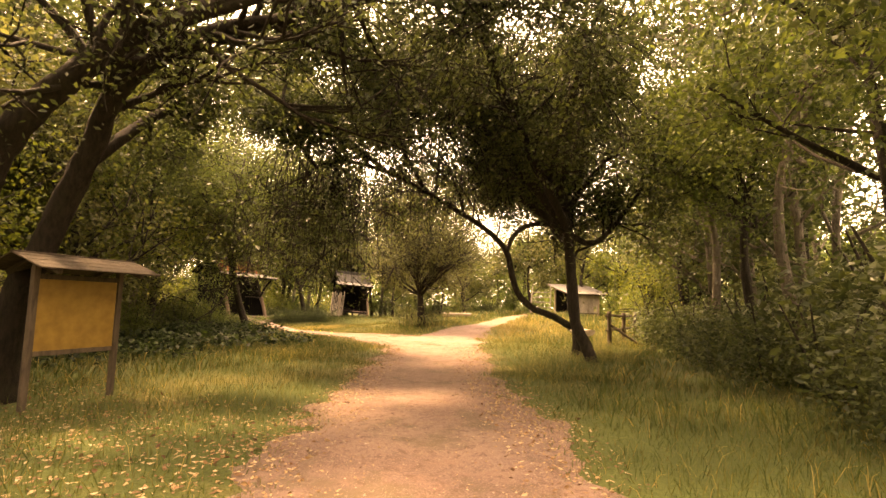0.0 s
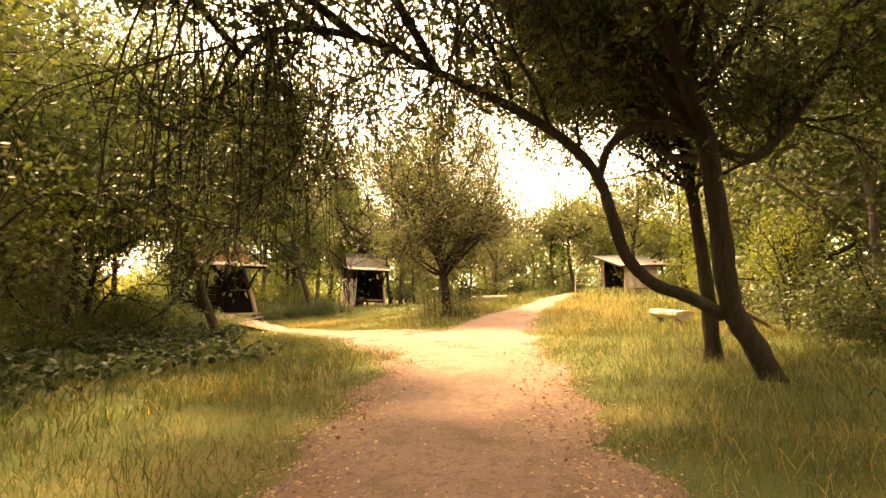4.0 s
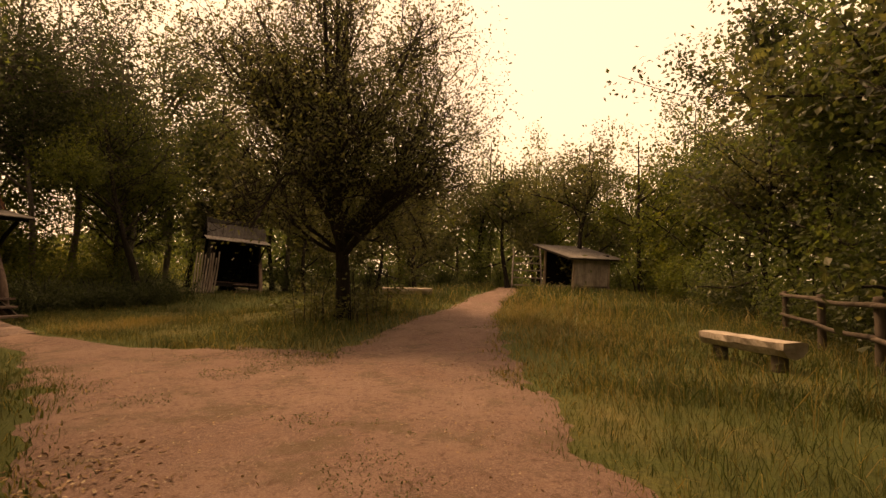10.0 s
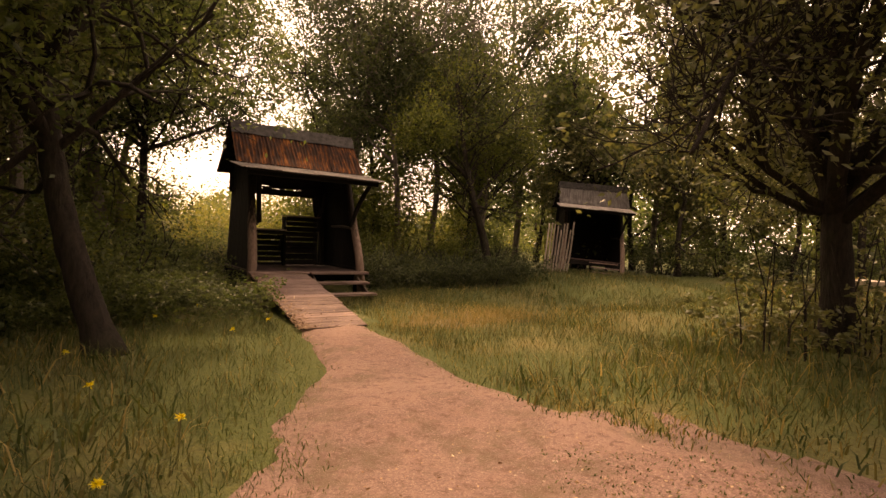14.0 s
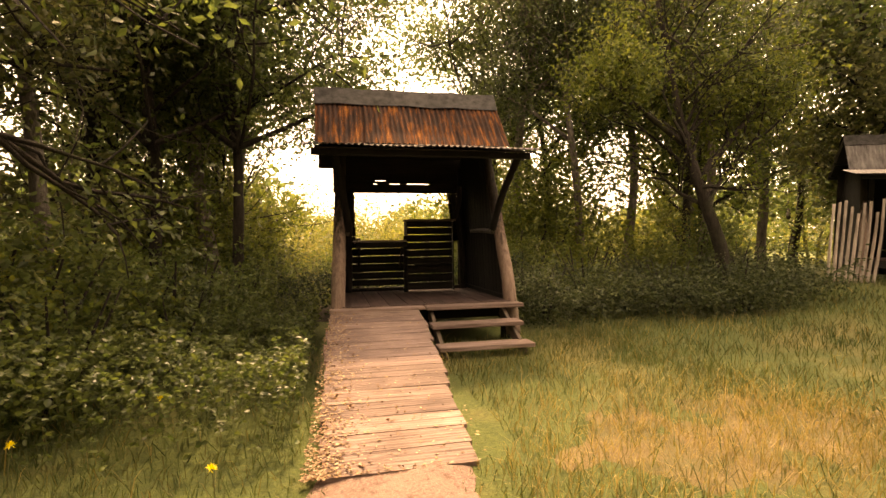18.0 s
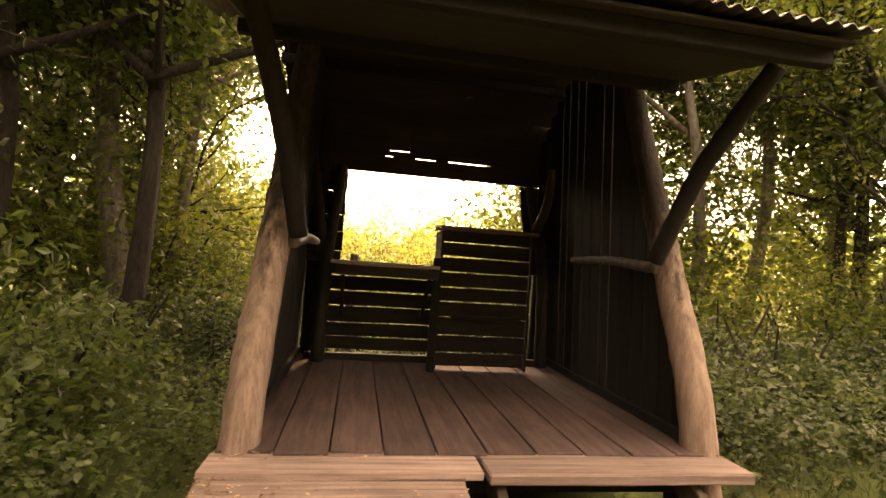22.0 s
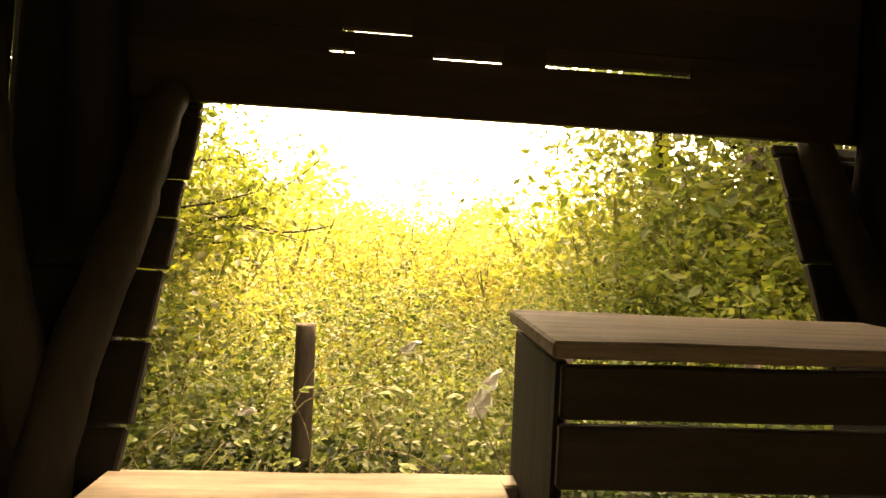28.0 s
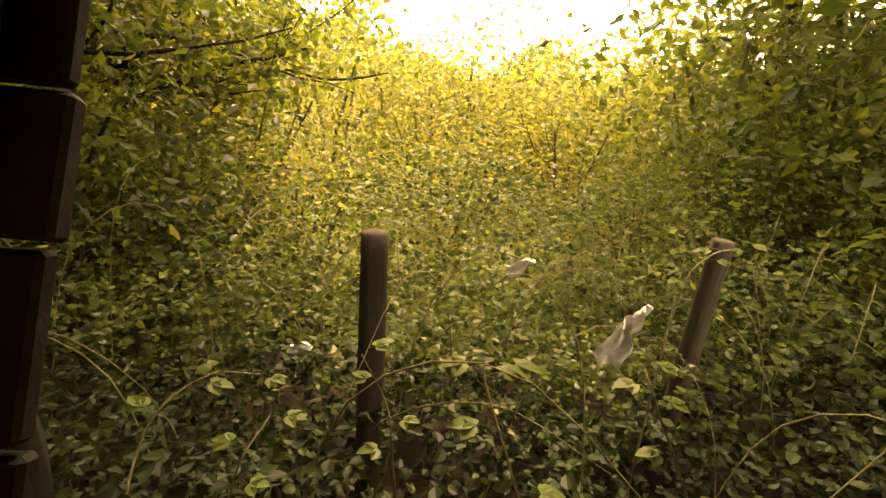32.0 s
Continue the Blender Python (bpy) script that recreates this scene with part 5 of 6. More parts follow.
# sunlit scrub beyond the hides, seen through the window
GREEN_STEM = STEM.copy()
GREEN_STEM.materials[0] = M_STALK
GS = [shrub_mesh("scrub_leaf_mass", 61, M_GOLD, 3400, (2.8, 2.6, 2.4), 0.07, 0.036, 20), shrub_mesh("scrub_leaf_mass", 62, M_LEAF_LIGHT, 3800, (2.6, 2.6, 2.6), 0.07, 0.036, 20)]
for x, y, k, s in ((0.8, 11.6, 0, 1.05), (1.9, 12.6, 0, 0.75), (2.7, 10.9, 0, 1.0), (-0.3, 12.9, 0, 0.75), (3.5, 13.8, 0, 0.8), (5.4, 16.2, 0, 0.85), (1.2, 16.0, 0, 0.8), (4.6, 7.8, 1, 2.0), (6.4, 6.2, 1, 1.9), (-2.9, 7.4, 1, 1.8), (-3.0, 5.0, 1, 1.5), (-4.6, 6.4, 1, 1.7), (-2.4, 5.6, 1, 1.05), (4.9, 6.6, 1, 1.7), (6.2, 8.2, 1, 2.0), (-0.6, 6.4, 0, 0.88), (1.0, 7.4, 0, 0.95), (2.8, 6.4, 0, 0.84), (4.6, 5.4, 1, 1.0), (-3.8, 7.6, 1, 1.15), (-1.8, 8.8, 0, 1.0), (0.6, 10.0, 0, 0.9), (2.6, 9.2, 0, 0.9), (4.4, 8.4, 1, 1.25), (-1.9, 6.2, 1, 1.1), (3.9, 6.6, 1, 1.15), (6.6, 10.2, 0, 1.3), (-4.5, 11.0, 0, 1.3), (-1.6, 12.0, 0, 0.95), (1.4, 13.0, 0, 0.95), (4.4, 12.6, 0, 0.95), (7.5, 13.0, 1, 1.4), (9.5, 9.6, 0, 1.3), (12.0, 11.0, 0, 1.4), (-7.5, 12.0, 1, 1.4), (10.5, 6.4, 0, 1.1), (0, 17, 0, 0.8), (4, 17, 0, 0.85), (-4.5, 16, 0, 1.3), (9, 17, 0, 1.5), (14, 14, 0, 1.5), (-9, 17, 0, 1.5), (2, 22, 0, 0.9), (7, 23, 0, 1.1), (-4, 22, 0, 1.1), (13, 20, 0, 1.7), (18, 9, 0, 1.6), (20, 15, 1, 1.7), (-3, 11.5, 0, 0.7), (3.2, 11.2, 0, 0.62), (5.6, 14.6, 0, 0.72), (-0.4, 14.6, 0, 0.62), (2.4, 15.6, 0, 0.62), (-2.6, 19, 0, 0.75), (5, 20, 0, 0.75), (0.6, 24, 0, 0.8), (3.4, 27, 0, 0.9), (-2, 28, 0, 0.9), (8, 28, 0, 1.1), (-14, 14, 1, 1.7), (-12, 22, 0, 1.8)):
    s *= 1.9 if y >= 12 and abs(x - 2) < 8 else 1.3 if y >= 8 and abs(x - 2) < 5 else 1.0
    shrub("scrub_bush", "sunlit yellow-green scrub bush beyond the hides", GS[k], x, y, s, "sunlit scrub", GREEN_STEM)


# ---- grass, litter and low growth ----
def scatter(n, x0, x1, y0, y1, r):
    return np.stack([r.uniform(x0, x1, n), r.uniform(y0, y1, n)], -1)


def blades(name, pts, heights, mat, r, width=0.008, bend=0.75):
    """Grass blades as thin bent strips on the ground."""
    n = len(pts)
    a = r.uniform(0, 2 * np.pi, n)
    side = np.stack([np.cos(a), np.sin(a), 0 * a], -1)
    b = r.uniform(0, 2 * np.pi, n)
    out = np.stack([np.cos(b), np.sin(b), 0 * b], -1) * (heights * r.uniform(0.1, bend * 2, n))[:, None]
    base = np.c_[pts, np.where(path_ratio(pts[:, 0], pts[:, 1]) < 1.5, np.maximum(ground_z(pts[:, 0], pts[:, 1]), path_z(pts[:, 0], pts[:, 1])), ground_z(pts[:, 0], pts[:, 1])) - 0.008]
    w = (width * r.uniform(0.6, 1.5, n))[:, None]
    up = np.c_[np.zeros((n, 2)), heights]
    p0, p1, p2 = base, base + up * 0.65 + out * 0.35, base + up * 0.85 + out
    v = np.stack([p0 - side * w, p0 + side * w, p1 + side * w * 0.8, p1 - side * w * 0.8, p2], 1).reshape(-1, 3)
    k = np.arange(n)[:, None] * 5
    f = np.concatenate([k + [0, 1, 2], k + [0, 2, 3], k + [3, 2, 4]], 1).reshape(-1, 3)
    return mesh_of(name, v, f, mat)


def off_path(p, edge=1.0):
    d = path_ratio(p[:, 0], p[:, 1]) + 0.17 * ripple(p[:, 0], p[:, 1], 1.6) + 0.12 * ripple(p[:, 0], p[:, 1], 5.0)
    hide_in = (p[:, 0] > -0.1) & (p[:, 0] < 2.7) & (p[:, 1] > -0.15) & (p[:, 1] < 2.4)
    ramp_in = (p[:, 0] > -0.15) & (p[:, 0] < 1.25) & (p[:, 1] > -3.75) & (p[:, 1] < 0.1)
    return (d > edge) & ~hide_in & ~ramp_in, d


def tufted(p, r, s=1.3):
    """Keeps points in uneven tufts."""
    k = 0.5 + 0.5 * ripple(p[:, 0], p[:, 1], s) + 0.3 * ripple(p[:, 1], p[:, 0], s * 3.1)
    return r.uniform(0, 1, len(p)) < np.clip(0.25 + 0.9 * k, 0.12, 1)


def dryness(p):
    """Sun-bleached grass in the clearing, green in the shade and by the hide."""
    c = np.exp(-(((p[:, 0] - 6) / 7) ** 2 + ((p[:, 1] + 12.4) / 3.0) ** 2))
    c = c + 1.1 * np.exp(-(((p[:, 0] - 2.9) / 1.8) ** 2 + ((p[:, 1] + 3.9) / 1.1) ** 2))
    return np.clip(1.1 * c + 0.3 * ripple(p[:, 0], p[:, 1], 0.8), 0, 1)


gr = np.random.default_rng(77)
# along the walk, dense; farther off, sparse and coarser
zones = [(62000, -19.5, -8, -23.5, -12.5, 0.13, 0.0026), (74000, -9, 1, -20, -7.5, 0.16, 0.0026), (60000, -4.5, 4, -9.5, 0.3, 0.105, 0.0024), (9000, -12, 3, -26, -19.5, 0.2, 0.007), (44000, 0, 14, -19.5, -7, 0.2, 0.006), (15000, 10, 28, -19, -4, 0.34, 0.014), (28000, 3.5, 13, -8, 2.5, 0.14, 0.004), (9000, 1.0, 4.5, -6, 0.3, 0.13, 0.0026), (18000, -14, -2, -13, -2, 0.18, 0.007)]
G, Dr, Hg, Hd = [], [], [], []
for n, x0, x1, y0, y1, h, w in zones:
    p = scatter(n, x0, x1, y0, y1, gr)
    ok, d = off_path(p, 0.84)
    keep = ok & tufted(p, gr) & (d > 0.84 + 0.26 * gr.uniform(0, 1, n) ** 1.5)
    p, d = p[keep], d[keep]
    hh = h * gr.uniform(0.4, 1.5, len(p)) * np.clip(0.3 + (d - 0.9) * 0.9, 0.26, 1.15)
    dry = gr.uniform(0, 1, len(p)) < dryness(p) * 0.85 + 0.06
    G.append((p[~dry], hh[~dry], w))
    Dr.append((p[dry], hh[dry] * 1.15, w))
for some, mat, label, name in ((G, M_GRASS, "long green meadow grass beside the path", "grass"), (Dr, M_GRASS_DRY, "dry yellow meadow grass in the clearing", "dry_grass")):
    for p, h, w in some:
        single(name, blades(name, p, h, mat, gr, w), label, "grass", kind="stuff")

def straw_build(nt, b):
    v = coords(nt, (1, 1, 1), True)
    fine, big = noise_tex(nt, v, 60.0, 6.0, 0.75), noise_tex(nt, v, 2.5, 4.0)
    c = ramp(nt, fine, (0.3, (0.07, 0.05, 0.022)), (0.7, (0.21, 0.155, 0.075)))
    nt.links.new(mix(nt, ramp(nt, big, (0.4, (0, 0, 0)), (0.65, (0.7, 0.7, 0.7))), c, (0.06, 0.068, 0.024)), b.inputs["Base Color"])
    bump(nt, b, fine, 0.8, 0.02)


def patch_z(x, y):
    e = ((x - 2.9) / 1.5) ** 2 + ((y + 3.7) / 0.75) ** 2 + 0.9 * ripple(x, y, 3.0) + 0.6 * ripple(x, y, 7.0)
    return ground_z(x, y) + 0.008 - 0.03 * np.clip(e - 0.5, 0, 2)


single("bare_patch", grid_mesh("bare_patch", np.arange(-0.2, 6.2, 0.1), np.arange(-6.4, -1.2, 0.1), patch_z, material("straw_turf", straw_build, 0.95)), "worn straw-dry patch in the lawn", "ground", kind="structure")

# tall seeding stems
p = scatter(1100, -1, 14, -19.5, -11, gr)
p = p[off_path(p, 1.15)[0]]
single("tall_grass", blades("tall_grass", p, gr.uniform(0.35, 0.6, len(p)), M_GRASS_DRY, gr, 0.003, 0.15), "thin tall seeding grass stems", "grass", kind="stuff")

# short turf creeping over the junction
p = scatter(60000, -6, 7, -14, -8.4, gr)
d = path_ratio(p[:, 0], p[:, 1])
k = ripple(p[:, 0], p[:, 1], 1.1) + 0.6 * ripple(p[:, 0], p[:, 1], 3.3)
e = ((p[:, 0] + 0.3) / 1.7) ** 2 + ((p[:, 1] + 10.3) / 0.85) ** 2
p = p[(d < 1.05) & (k + 1.3 * np.exp(-e * 1.2) > 0.62)]
b = blades("low_turf", p, gr.uniform(0.012, 0.032, len(p)), M_GRASS, gr, 0.004, 1.0)
single("low_turf", b, "thin trampled turf patches on the path", "grass", kind="stuff")


def litter(name, n, x0, x1, y0, y1, lo, hi, seed, size=0.05):
    r = np.random.default_rng(seed)
    p = scatter(n, x0, x1, y0, y1, r)
    d = path_ratio(p[:, 0], p[:, 1]) + 0.1 * ripple(p[:, 0], p[:, 1], 1.6)
    keep = (d > lo) & (d < hi) & (r.uniform(0, 1, n) < np.clip(1.2 - abs(d - (lo + hi) / 2) / (hi - lo) * 2, 0.05, 1))
    p = p[keep]
    c = np.c_[p, np.maximum(path_z(p[:, 0], p[:, 1]), ground_z(p[:, 0], p[:, 1])) + r.uniform(0.003, 0.02, len(p))]
    v, f = leaf_cards(c, size, size * 0.55, r, 0.0, 0.85, 0.4)
    return single(name, mesh_of(name, v, f, M_LITTER), "brown and tan fallen leaves along the path edges", "leaf litter", kind="stuff")


litter("leaf_litter", 60000, -20, -3, -24, -11, 0.5, 1.4, 5, 0.045)
litter("leaf_litter", 36000, -20, 6, -24, -8, 0.0, 0.95, 6, 0.024)
r = np.random.default_rng(8)
p = scatter(9000, -21, -13, -18.5, -11.5, r)
p = p[off_path(p, 1.1)[0] & (r.uniform(0, 1, len(p)) < np.clip(1.4 - np.hypot(p[:, 0] + 16.5, p[:, 1] + 15.5) / 3.5, 0, 1))]
v, f = leaf_cards(np.c_[p, ground_z(p[:, 0], p[:, 1]) + r.uniform(0.005, 0.03, len(p))], 0.05, 0.03, r, 0, 0.85, 0.4)
single("leaf_litter", mesh_of("leaf_litter", v, f, M_LITTER), "reddish fallen leaves under the tree by the notice board", "leaf litter", kind="stuff")

# pebbles and grit on the path
r = np.random.default_rng(9)
p = scatter(9000, -20, 5, -22, -8.5, r)
p = p[path_ratio(p[:, 0], p[:, 1]) < 0.95]
s = r.uniform(0.004, 0.011, len(p)) * np.where(r.uniform(0, 1, len(p)) < 0.04, 2.2, 1)
c = np.c_[p, path_z(p[:, 0], p[:, 1])]
o = np.array([(1, 0, 0), (0, 1, 0), (-1, 0, 0), (0, -1, 0), (0, 0, 0.7)])
v = (c[:, None] + o[None] * (s[:, None] * r.uniform(0.7, 1.3, (len(p), 5)))[..., None]).reshape(-1, 3)
k = np.arange(len(p))[:, None] * 5
f = np.concatenate([k + [0, 1, 4], k + [1, 2, 4], k + [2, 3, 4], k + [3, 0, 4]], 1).reshape(-1, 3)
M_GRIT = wood("grit_stone", (0.2, 0.14, 0.11), (0.5, 0.4, 0.33), (9, 9, 9), 0.1)
single("gravel", mesh_of("gravel", v, f, M_GRIT), "small pale grit and pebbles on the path", "gravel", kind="stuff")


def bramble_patch(name, n, box, heights, mat, seed, size, label, keep=None):
    """Low growth: three leaflets on a stalk, at heights that swell and sink over the patch."""
    r = np.random.default_rng(seed)
    x0, x1, y0, y1 = box
    p = scatter(n, x0, x1, y0, y1, r)
    if keep is not None:
        p = p[keep(p)]
    top = heights[0] + (heights[1] - heights[0]) * np.clip(0.5 + 0.5 * ripple(p[:, 0], p[:, 1], 1.5) + 0.2 * ripple(p[:, 1], p[:, 0], 4), 0, 1)
    c = np.c_[p, ground_z(p[:, 0], p[:, 1]) + top * r.uniform(0.0, 1.0, len(p)) ** 0.45]
    vs, fs, off = [], [], 0
    for q in range(3):
        v, f = round_leaves(c + r.normal(size=c.shape) * size * 0.12, size, r)
        vs.append(v)
        fs.append(f + off)
        off += len(v)
    return single(name, mesh_of(name, np.concatenate(vs), np.concatenate(fs), mat), label, "undergrowth", kind="stuff")


clear = lambda p: off_path(p, 1.25)[0]
bramble_patch("bramble", 11500, (-3.6, -0.2, -3.4, 2.4), (0.25, 1.0), M_LEAF, 41, 0.04, "tangled brambles and nettles left to grow by the ramp", clear)
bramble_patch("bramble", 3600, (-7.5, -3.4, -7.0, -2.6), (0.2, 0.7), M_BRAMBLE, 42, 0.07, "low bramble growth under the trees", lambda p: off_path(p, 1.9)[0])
bramble_patch("bramble", 6000, (2.75, 9.5, 0.3, 3.4), (0.35, 1.2), M_LEAF_DARK, 43, 0.05, "dark bramble bank beside the hide", clear)
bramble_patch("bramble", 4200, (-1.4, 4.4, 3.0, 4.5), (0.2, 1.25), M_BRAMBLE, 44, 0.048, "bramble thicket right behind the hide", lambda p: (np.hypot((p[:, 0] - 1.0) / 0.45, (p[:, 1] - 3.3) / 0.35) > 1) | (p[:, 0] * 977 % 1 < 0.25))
bramble_patch("bramble", 2600, (-1.4, 4.6, 3.75, 5.0), (0.7, 1.42), M_LEAF, 49, 0.045, "fresh green bramble tops among the fence posts")
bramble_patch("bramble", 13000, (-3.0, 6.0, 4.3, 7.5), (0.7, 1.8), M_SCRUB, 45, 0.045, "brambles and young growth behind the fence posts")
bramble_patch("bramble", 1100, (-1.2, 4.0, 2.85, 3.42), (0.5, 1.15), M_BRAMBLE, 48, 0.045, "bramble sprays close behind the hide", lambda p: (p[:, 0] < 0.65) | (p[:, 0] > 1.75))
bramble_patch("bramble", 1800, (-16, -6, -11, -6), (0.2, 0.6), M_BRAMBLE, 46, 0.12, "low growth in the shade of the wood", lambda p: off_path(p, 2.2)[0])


# ---- rail fence, benches, notice board ----
fence = thing("rail_fence", "dark weathered post and rail fence along the clearing", "fence", pose(0, 0, 0))
fx = [0.54, 3.3, 6.0, 8.8]
for k, x in enumerate(fx):
    y = -18.42 - 0.05 * (x - 0.54)
    z = float(ground_z(x, y))
    r = random.Random(k)
    under("fence_post", log_mesh("fence_post", [(x, y, z - 0.2), (x + r.uniform(-0.02, 0.02), y, z + 0.6), (x + r.uniform(-0.04, 0.04), y, z + 1.2 - 0.03 * k)], 0.08, 0.072, M_FENCE, 10, 0.05, k), fence)
    if k:
        x0 = fx[k - 1]
        y0, z0 = -18.42 - 0.05 * (x0 - 0.54), float(ground_z(x0, -18.6))
        for h in (1.05, 0.55):
            under("rail", log_mesh("rail", [(x0 - 0.1, y0 + 0.07, z0 + h), ((x0 + x) / 2, y0 + 0.09, (z0 + z) / 2 + h + r.uniform(-0.04, 0.03)), (x + 0.1, y + 0.07, z + h - 0.02)], 0.045, 0.04, M_FENCE, 9, 0.08, k), fence)
under("strut", log_mesh("strut", [(0.54, -18.45, 0.75), (0.62, -19.0, 0.38), (0.7, -19.5, 0.02)], 0.05, 0.045, M_FENCE, 8, 0.08, 4), fence)

M_LOG = wood("split_log", (0.3, 0.25, 0.2), (0.58, 0.5, 0.43), (16, 2, 16), 0.1)


def log_bench(m, length, label):
    root = thing("log_bench", label, "bench", m, "log benches")
    n = 14
    xs = np.linspace(-length / 2, length / 2, n)
    r = np.random.default_rng(4)
    prof = [(-0.22, 0.0), (-0.21, -0.1), (-0.14, -0.2), (0, -0.24), (0.14, -0.2), (0.21, -0.1), (0.22, 0.0), (0.1, 0.012), (-0.1, 0.012)]
    v = np.array([(x, py * (1 + 0.08 * r.uniform(-1, 1)), pz + 0.008 * r.uniform(-1, 1)) for x in xs for py, pz in prof])
    k = len(prof)
    f = [[i * k + j, (i + 1) * k + j, (i + 1) * k + (j + 1) % k, i * k + (j + 1) % k] for i in range(n - 1) for j in range(k)]
    tri = [t for q in f for t in ((q[0], q[1], q[2]), (q[0], q[2], q[3]))]
    for e, flip in ((0, 1), (n - 1, -1)):
        c = [e * k + j for j in range(k)][::flip]
        tri += [(c[0], c[j], c[j + 1]) for j in range(1, k - 1)]
    under("seat", mesh_of("seat", v, tri, M_LOG), root, "pale split log seat", Matrix.Translation((0, 0, 0.47)))
    for sx in (-length * 0.34, length * 0.34):
        under("leg", log_mesh("leg", [(sx, 0, -0.1), (sx, 0, 0.34)], 0.13, 0.12, M_FENCE, 10, 0.07, 2), root)
    return root


log_bench(pose(3.5, -16.85, float(ground_z(3.5, -16.85)), 0, 0, 32), 1.75, "split log bench standing in the dry grass")
log_bench(pose(11.85, -7.2, float(ground_z(11.85, -7.2)), 0, 0, -68), 1.9, "pale split log bench near the far path")


def board_build(nt, b):
    n = noise_tex(nt, coords(nt, (2, 2, 2)), 3.0, 5.0)
    nt.links.new(ramp(nt, n, (0.3, (0.2, 0.115, 0.03)), (0.7, (0.31, 0.19, 0.055))), b.inputs["Base Color"])


M_NOTICE = material("ochre_board", board_build, 0.5)
na, nb = Vector((-14.75, -14.1, 0)), Vector((-13.67, -13.95, 0))
turn = math.degrees(math.atan2(nb.y - na.y, nb.x - na.x))
notice = thing("notice_board", "wooden notice board with ochre panel under a little plank roof", "notice board", Matrix.Translation((na + nb) / 2) @ Euler((0, 0, radians(turn))).to_matrix().to_4x4())
half = (nb - na).length / 2
for s in (-1, 1):
    board(notice, "post", (s * half, 0, 0.75), (0.07, 0.07, 1.9), M_FENCE, 3)
board(notice, "panel", (0, 0.0, 1.1), (2 * half - 0.08, 0.03, 0.88), M_NOTICE, 4, "faded ochre panel")
for z in (0.64, 1.57):
    board(notice, "frame_rail", (0, -0.005, z), (2 * half - 0.07, 0.05, 0.06), M_FENCE, 5)
for k in range(4):
    board(notice, "roof_plank", (0, -0.4 + 0.14 * k, 1.68 + 0.05 * k), (2 * half + 0.5, 0.17, 0.022), M_FENCE, k, rot=(18, 0, 0))
    board(notice, "roof_plank", (0, 0.5 - 0.13 * k, 1.68 + 0.05 * k), (2 * half + 0.5, 0.16, 0.022), M_FENCE, k + 5, rot=(-20, 0, 0))
for s in (-1, 1):
    beam(notice, "roof_bracket", (s * half, -0.42, 1.62), (s * half, 0.1, 1.8), (0.05, 0.06), M_FENCE, 4)
    beam(notice, "roof_bracket", (s * half, 0.5, 1.62), (s * half, 0.1, 1.8), (0.05, 0.06), M_FENCE, 4)

# ---- behind the window: short fence posts, scraps of white plastic ----
M_PALEPOST = wood("round_fence_post", (0.035, 0.027, 0.022), (0.11, 0.085, 0.067), (24, 24, 2), 0.2)
for x, y, h, tilt in ((0.54, 3.55, 1.53, 0), (2.0, 4.08, 1.45, 2.5), (3.6, 4.4, 1.42, -3)):
    ob = thing("fence_post", "round sawn-off fence post among brambles", "post", pose(x, y, 0, 0, tilt, 0), "posts behind the window")
    under("stake", log_mesh("stake", [(0, 0, -0.1), (0, 0, 0.8), (0, 0, h)], 0.053, 0.05, M_PALEPOST, 16, 0.02, 3), ob)


def cane_build(nt, b):
    nt.links.new(ramp(nt, noise_tex(nt, coords(nt, (40, 40, 12)), 1.0, 4.0), (0.35, (0.09, 0.07, 0.04)), (0.65, (0.24, 0.21, 0.12))), b.inputs["Base Color"])


M_CANE = material("bramble_cane_bark", cane_build, 0.6)
M_SHOOT = leaf("bramble_shoot_leaf", [(0.05, 0.085, 0.02), (0.1, 0.15, 0.035), (0.17, 0.22, 0.06)], 0.45, 0.5, 0.4)


